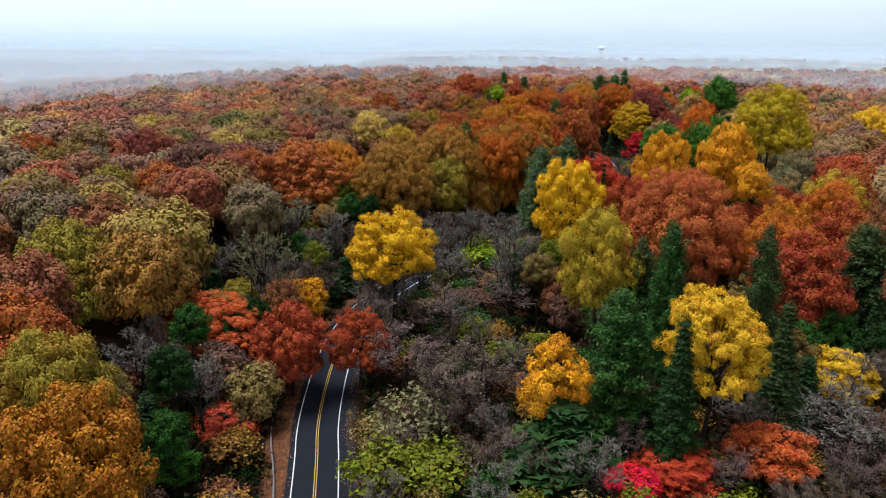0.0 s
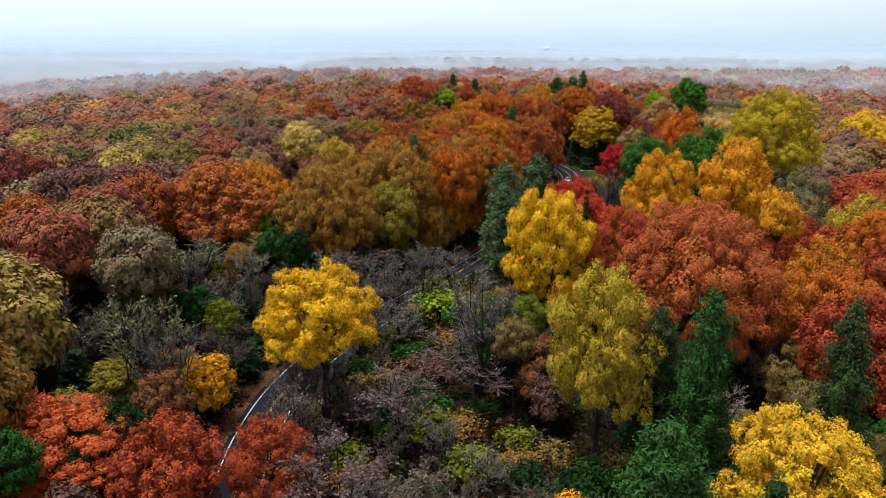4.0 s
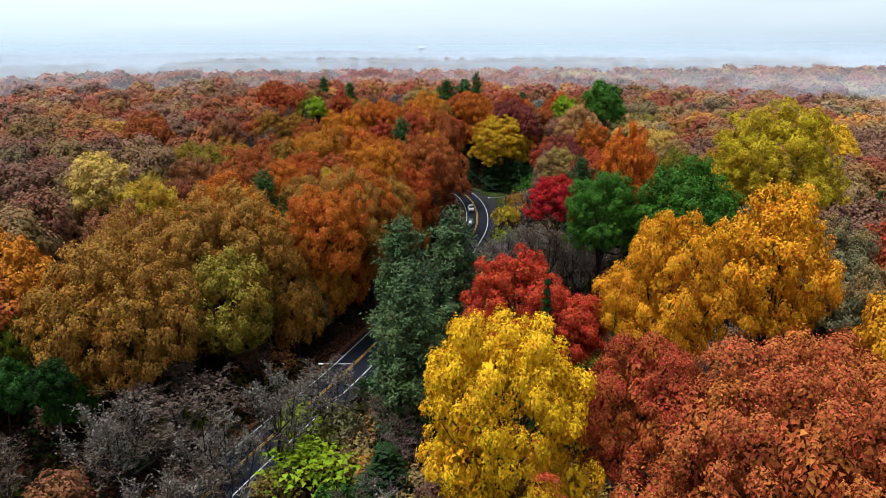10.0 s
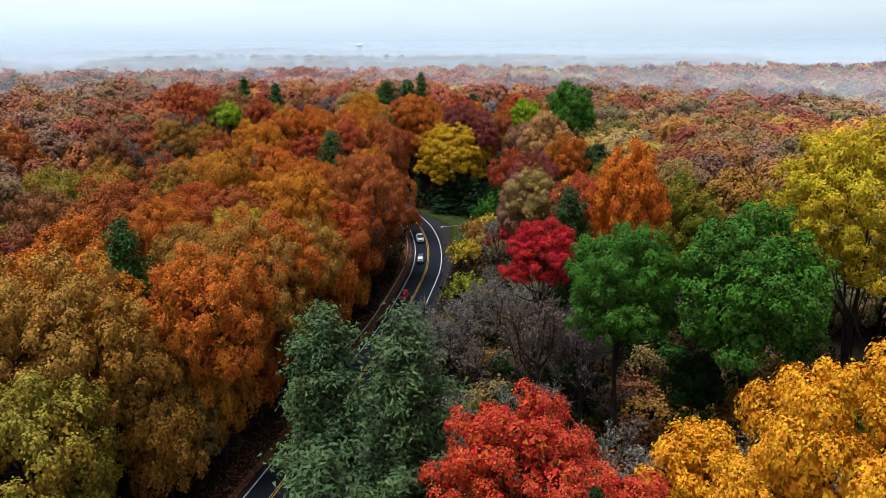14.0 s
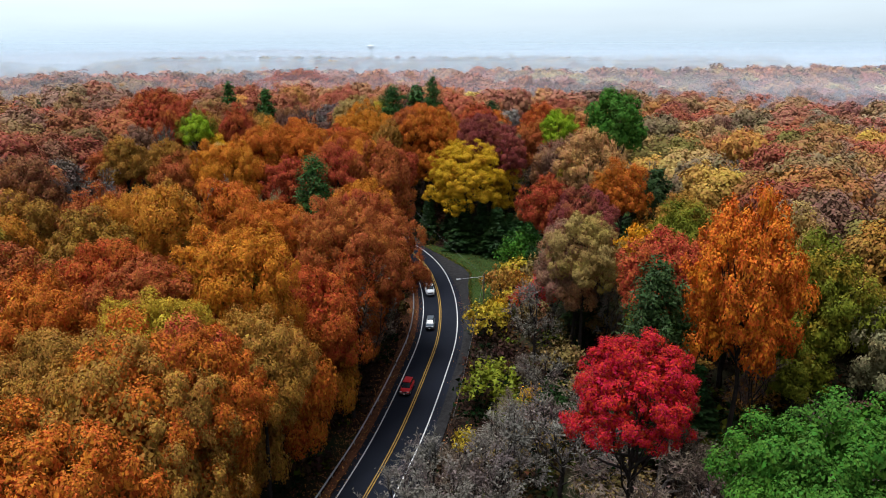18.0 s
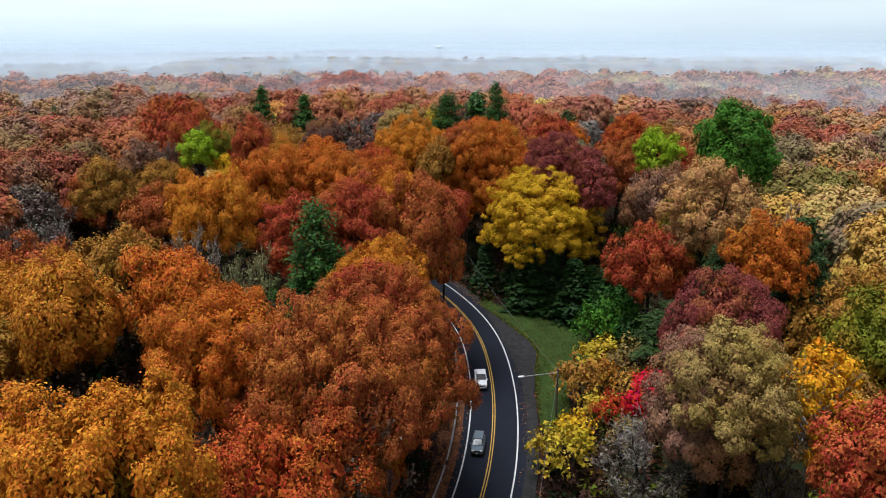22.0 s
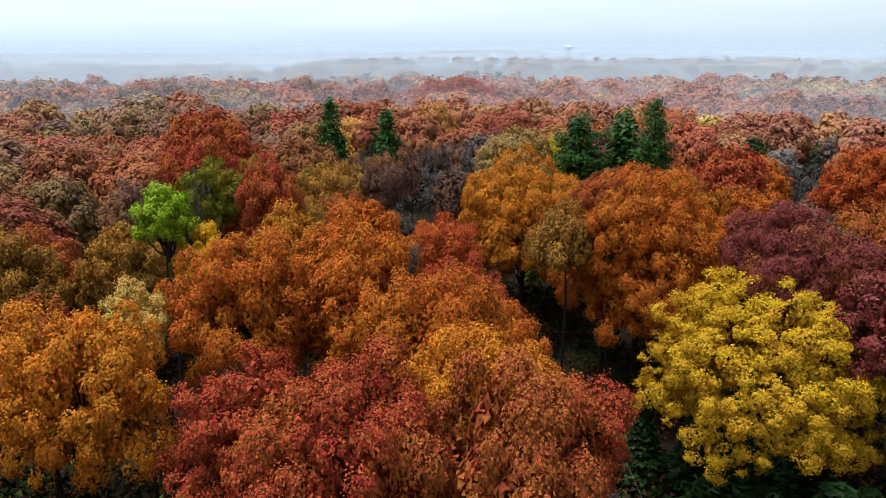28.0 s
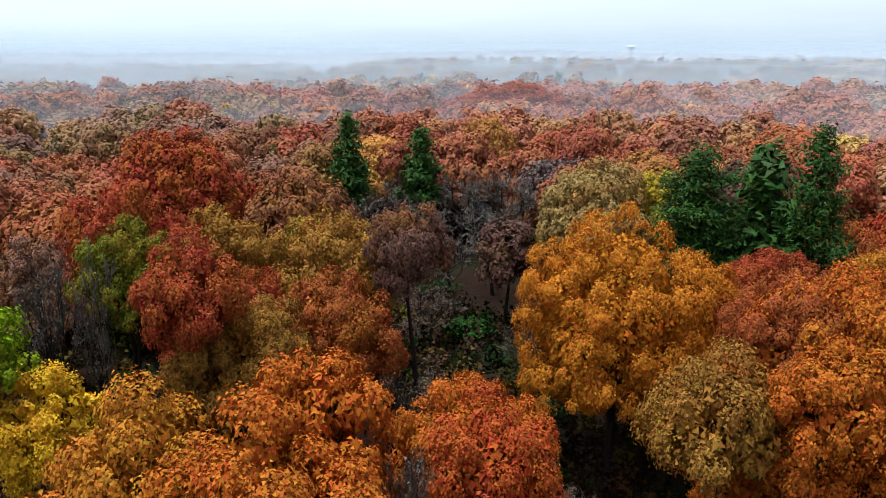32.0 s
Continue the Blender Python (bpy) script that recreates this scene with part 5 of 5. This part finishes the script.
def lamp_pole(x, y, top, hx, hy, hz, label):
    z = float(land(x, y))
    root = empty("street_lamp", x, y, z)
    bm = bmesh.new()
    rod(bm, (0, 0, -0.2), (0, 0, top - z), 0.17, 0.11, 10)
    part("pole", bm, POLE_WOOD, root)
    bm = bmesh.new()
    rod(bm, (0, 0, top - z - 0.7), (hx - x, hy - y, hz - z), 0.05, 0.04, 8)
    part("arm", bm, STEEL, root, "long thin grey metal arm")
    bm = bmesh.new()
    rod(bm, (0, 0, top - z - 1.9), ((hx - x) * 0.3, (hy - y) * 0.3, top - z - 0.7 + (hz - top + 0.7) * 0.3), 0.03, 0.03, 6)
    part("brace", bm, STEEL, root)
    head = part("lamp_head", lamp_head_mesh, None, root, "white cobra-head lamp housing")
    ang = math.degrees(math.atan2(hy - y, hx - x))
    head.matrix_basis = pose(hx - x, hy - y, hz - z, 0, 0, ang)
    bm = bmesh.new()
    box(bm, 0.1, 0, top - z - 0.35, 0.1, 0.1, 0.28, 0.02)
    part("insulator", bm, PALE_BARK, root)
    tagged(root, label, "street lamp")


WHITE_METAL = plain("white_metal", (0.75, 0.76, 0.78), 0.4, 0.1, vary=0.08)
bm = bmesh.new()
box(bm, 0.25, 0, 0, 0.85, 0.34, 0.2, 0.07)
lamp_head_mesh = bpy.data.meshes.new("lamp_head")
bm.to_mesh(lamp_head_mesh)
bm.free()
lamp_head_mesh.materials.append(WHITE_METAL)
lamp_pole(86.1, 329.2, 20.6, 80.5, 329.0, 19.9, "wooden utility pole with a long street lamp arm by the lawn")
lamp_pole(21.4, 221.6, 14.2, 16.0, 223.2, 13.4, "wooden utility pole with a street lamp arm over the road")


def wire(points, sag):
    a, b = np.array(points[0], float), np.array(points[1], float)
    t = np.linspace(0, 1, 24)[:, None]
    line = a + (b - a) * t
    line[:, 2] -= sag * 4 * (t * (1 - t))[:, 0]
    v, f = tube(line - a, np.full(24, 0.022), 4)
    ob = new("overhead_wire", mesh_of("overhead_wire", v, f, plain("wire_sheath", (0.10, 0.10, 0.10), 0.6, bump=0)))
    ob.location = a
    tagged(ob, "thin sagging overhead wire between utility poles", "wire")


wire([(86.1, 329.2, 20.2), (85.5, 392.0, 25.0)], 1.2)
wire([(86.1, 329.2, 20.2), (62.0, 278.0, 17.5)], 1.2)

for x, y, top, rad in ((90, 383, 27.5, 3.6), (96.5, 381, 26.5, 4.0), (103, 375, 26.5, 3.8), (107.5, 366, 24.5, 3.4)):
    tree("spruce", x, y, top, rad, "darkgreen")

# ---- vehicles ----
CAR_GLASS = plain("car_glass", (0.02, 0.025, 0.03), 0.08, vary=0.05, bump=0)
TYRE = plain("tyre_rubber", (0.015, 0.015, 0.016), 0.85, vary=0.2)
HEADLIGHT = plain("headlight_lens", (0.8, 0.8, 0.78), 0.15, vary=0.02, bump=0)
TAIL_RED = plain("tail_light_lens", (0.4, 0.01, 0.01), 0.2, vary=0.02, bump=0)
BLACK_PLASTIC = plain("black_plastic", (0.02, 0.02, 0.022), 0.6, vary=0.1)
CHROME = plain("alloy", (0.55, 0.56, 0.58), 0.3, 0.9, vary=0.05, bump=0)


def paint(name, colour):
    m = plain(name, colour, 0.28, 0.0, vary=0.05, bump=0)
    return m


def loft(bm, sections):
    """Skins cross-sections (x, half width, z low, z high) with rounded corners."""
    rings = []
    for x, w, lo, hi in sections:
        k = min(0.12, (hi - lo) * 0.3)
        pts = [(-w + k, lo), (w - k, lo), (w, lo + k), (w * 0.97, hi - k), (w * 0.97 - k, hi), (-w * 0.97 + k, hi), (-w * 0.97, hi - k), (-w, lo + k)]
        rings.append([bm.verts.new((x, y, z)) for y, z in pts])
    n = len(rings[0])
    for a, b in zip(rings, rings[1:]):
        for i in range(n):
            bm.faces.new((a[i], a[(i + 1) % n], b[(i + 1) % n], b[i]))
    bm.faces.new(rings[0])
    bm.faces.new(rings[-1][::-1])
    bmesh.ops.recalc_face_normals(bm, faces=bm.faces)


def vehicle(name, y, side, colour, body, cabin, wheels, label, bed=False):
    """A vehicle that heads towards the start of the road; x runs to its nose."""
    (cx, cy), d = along(y)
    px, py = cx + d[1] * side, cy - d[0] * side
    root = empty(name, px, py, road_z(py) + 0.06)
    root.matrix_basis = pose(px, py, road_z(py) + 0.06 - 0.012 * abs(side), 0, 0, math.degrees(math.atan2(-d[1], -d[0])))
    skin = paint(name + "_paint", colour)
    bm = bmesh.new()
    loft(bm, body)
    shell = part("body", bm, skin, root)
    bm = bmesh.new()
    loft(bm, cabin)
    part("cabin_glass", bm, CAR_GLASS, root, "dark tinted windows")
    x0, w, lo, hi = cabin[len(cabin) // 2]
    xs = [s[0] for s in cabin]
    roof_a, roof_b = sorted(xs)[1], sorted(xs)[-2]
    bm = bmesh.new()
    box(bm, (roof_a + roof_b) / 2, 0, hi + 0.01, roof_b - roof_a + 0.1, w * 1.86, 0.07, 0.03)
    part("roof", bm, skin, root)
    nose, tail = body[-1][0], body[0][0]
    wide = max(s[1] for s in body)
    for s in (-1, 1):
        bm = bmesh.new()
        box(bm, nose - 0.06, s * (wide - 0.3), 0.78, 0.16, 0.36, 0.18, 0.04)
        part("headlight", bm, HEADLIGHT, root)
        bm = bmesh.new()
        box(bm, tail + 0.05, s * (wide - 0.2), 0.9, 0.14, 0.2, 0.26, 0.04)
        part("tail_light", bm, TAIL_RED, root)
        bm = bmesh.new()
        box(bm, cabin[-1][0] - 0.35, s * (wide + 0.1), 1.02, 0.14, 0.22, 0.16, 0.04)
        part("mirror", bm, skin, root)
    bm = bmesh.new()
    box(bm, nose + 0.0, 0, 0.45, 0.2, wide * 1.8, 0.22, 0.05)
    part("bumper", bm, BLACK_PLASTIC if not bed else CHROME, root)
    bm = bmesh.new()
    box(bm, nose - 0.02, 0, 0.72, 0.1, wide * 1.0, 0.2, 0.03)
    part("grille", bm, BLACK_PLASTIC, root)
    bm = bmesh.new()
    box(bm, nose + 0.11, 0, 0.47, 0.02, 0.34, 0.12, 0.004)
    part("plate", bm, WHITE_METAL, root)
    for wx in wheels:
        for s in (-1, 1):
            bm = bmesh.new()
            rod(bm, (wx, s * (wide - 0.24), 0.34), (wx, s * (wide + 0.01), 0.34), 0.34, 0.34, 20)
            wheel = part("wheel", bm, TYRE, root)
            bm = bmesh.new()
            rod(bm, (wx, s * (wide - 0.02), 0.34), (wx, s * (wide + 0.025), 0.34), 0.21, 0.2, 14)
            part("rim", bm, CHROME, wheel)
    if bed:
        bm = bmesh.new()
        box(bm, -1.7, 0, 1.0, 1.7, wide * 1.66, 0.06, 0.01)
        part("bed_liner", bm, BLACK_PLASTIC, root, "black open cargo bed")
    tagged(root, label, "car" if not bed else "pickup")


SUV_BODY = [(-2.2, 0.74, 0.45, 0.95), (-2.1, 0.86, 0.3, 1.02), (-1.0, 0.9, 0.26, 1.02), (0.7, 0.9, 0.26, 1.0), (1.5, 0.88, 0.28, 0.96), (2.1, 0.8, 0.34, 0.84), (2.25, 0.66, 0.42, 0.72)]
SUV_CABIN = [(-2.05, 0.72, 0.95, 1.06), (-1.75, 0.7, 0.95, 1.58), (-0.6, 0.7, 0.95, 1.64), (0.3, 0.69, 0.95, 1.58), (1.1, 0.74, 0.95, 1.04)]
vehicle("car", 299.4, -1.9, (0.42, 0.012, 0.016), SUV_BODY, SUV_CABIN, (-1.35, 1.4), "glossy red car driving along the wet-looking asphalt road")
vehicle("car", 323.2, -1.9, (0.11, 0.14, 0.16), SUV_BODY, SUV_CABIN, (-1.35, 1.4), "grey-blue car driving along the asphalt road")
PICK_BODY = [(-2.85, 0.86, 0.5, 1.12), (-2.7, 0.96, 0.4, 1.18), (-0.8, 0.98, 0.36, 1.18), (0.9, 0.98, 0.36, 1.16), (2.3, 0.96, 0.38, 1.14), (2.75, 0.86, 0.42, 1.04), (2.85, 0.78, 0.5, 0.95)]
PICK_CABIN = [(-0.85, 0.8, 1.1, 1.2), (-0.7, 0.78, 1.1, 1.86), (0.2, 0.78, 1.1, 1.9), (0.7, 0.77, 1.1, 1.86), (1.35, 0.82, 1.1, 1.2)]
vehicle("pickup_truck", 342.4, -1.9, (0.78, 0.79, 0.8), PICK_BODY, PICK_CABIN, (-1.75, 1.85), "white pickup truck driving along the asphalt road", bed=True)

# ---- far off: houses and a water tower in the lowland ----
WALL_PAINT = plain("pale_siding", (0.7, 0.7, 0.68), 0.8, vary=0.1)
ROOF_SHINGLE = plain("grey_shingle", (0.12, 0.13, 0.15), 0.9, vary=0.2)
FAR_GLASS = plain("window_pane", (0.05, 0.06, 0.08), 0.15, vary=0.05, bump=0)


def house(x, y, z, length, turn, label):
    root = empty("house", x, y, z)
    root.matrix_basis = pose(x, y, z, 0, 0, turn)
    bm = bmesh.new()
    box(bm, 0, 0, 2.9, length, 8.0, 5.8)
    part("wall", bm, WALL_PAINT, root)
    h = length / 2 + 0.4
    v = [(-h, -4.5, 5.6), (h, -4.5, 5.6), (h, 0, 8.8), (-h, 0, 8.8), (-h, 4.5, 5.6), (h, 4.5, 5.6), (-h, -4.5, 5.85), (h, -4.5, 5.85), (h, 0, 9.1), (-h, 0, 9.1), (-h, 4.5, 5.85), (h, 4.5, 5.85)]
    f = [(6, 7, 8, 9), (9, 8, 11, 10), (0, 3, 2, 1), (3, 4, 5, 2), (0, 1, 7, 6), (4, 10, 11, 5), (0, 6, 9, 3), (3, 9, 10, 4), (1, 2, 8, 7), (2, 5, 11, 8)]
    roof = part("roof", mesh_of("roof", v, f, ROOF_SHINGLE), None, root)
    bm = bmesh.new()
    box(bm, length * 0.25, 1.2, 9.0, 0.8, 0.8, 2.2)
    part("chimney", bm, POLE_WOOD, roof)
    for k in range(4):
        for zz in (1.8, 4.4):
            bm = bmesh.new()
            box(bm, (k - 1.5) * length / 4.6, -4.02, zz, 1.1, 0.08, 1.4)
            part("window", bm, FAR_GLASS, root)
    tagged(root, label, "house", group="houses in the lowland")


for x, y, length, turn, label in ((14, 905, 20, 8, "long white house with a grey roof among misty trees"), (42, 930, 14, -20, "white house with a grey shingle roof"),
                                  (200, 930, 12, 25, "small white house half hidden by trees"), (262, 925, 13, -10, "small pale house among misty trees"),
                                  (64, 960, 13, 15, "pale house with a grey gable roof")):
    house(x, y, float(land(x, y)) + 7.0, length, turn, label)


def water_tower(x, y, z):
    root = empty("water_tower", x, y, z)
    pale = plain("pale_blue_paint", (0.74, 0.82, 0.88), 0.6, vary=0.08, scale=0.2)
    prof = [(0.3, 92), (4.5, 91), (8.6, 88), (10.4, 84), (10.2, 80), (7.5, 75.5), (4.0, 72), (3.0, 68), (3.0, 20), (5.5, 0)]
    bm = bmesh.new()
    rings = []
    for r, h in prof[:8]:
        rings.append([bm.verts.new((math.cos(k * math.pi / 12) * r, math.sin(k * math.pi / 12) * r, h)) for k in range(24)])
    for a, b in zip(rings, rings[1:]):
        for k in range(24):
            bm.faces.new((a[k], b[k], b[(k + 1) % 24], a[(k + 1) % 24]))
    bm.faces.new(rings[0])
    part("tank", bm, pale, root)
    bm = bmesh.new()
    rod(bm, (0, 0, 0), (0, 0, 20), 5.5, 3.0, 24)
    rod(bm, (0, 0, 20), (0, 0, 68.5), 3.0, 3.0, 24)
    part("stem", bm, pale, root)
    root.matrix_basis = pose(x, y, z) @ Matrix.Diagonal((1.4, 1.4, 0.7, 1))
    tagged(root, "pale blue water tower far off in the mist", "water tower")


water_tower(640, 3000, float(land(640, 3000)))
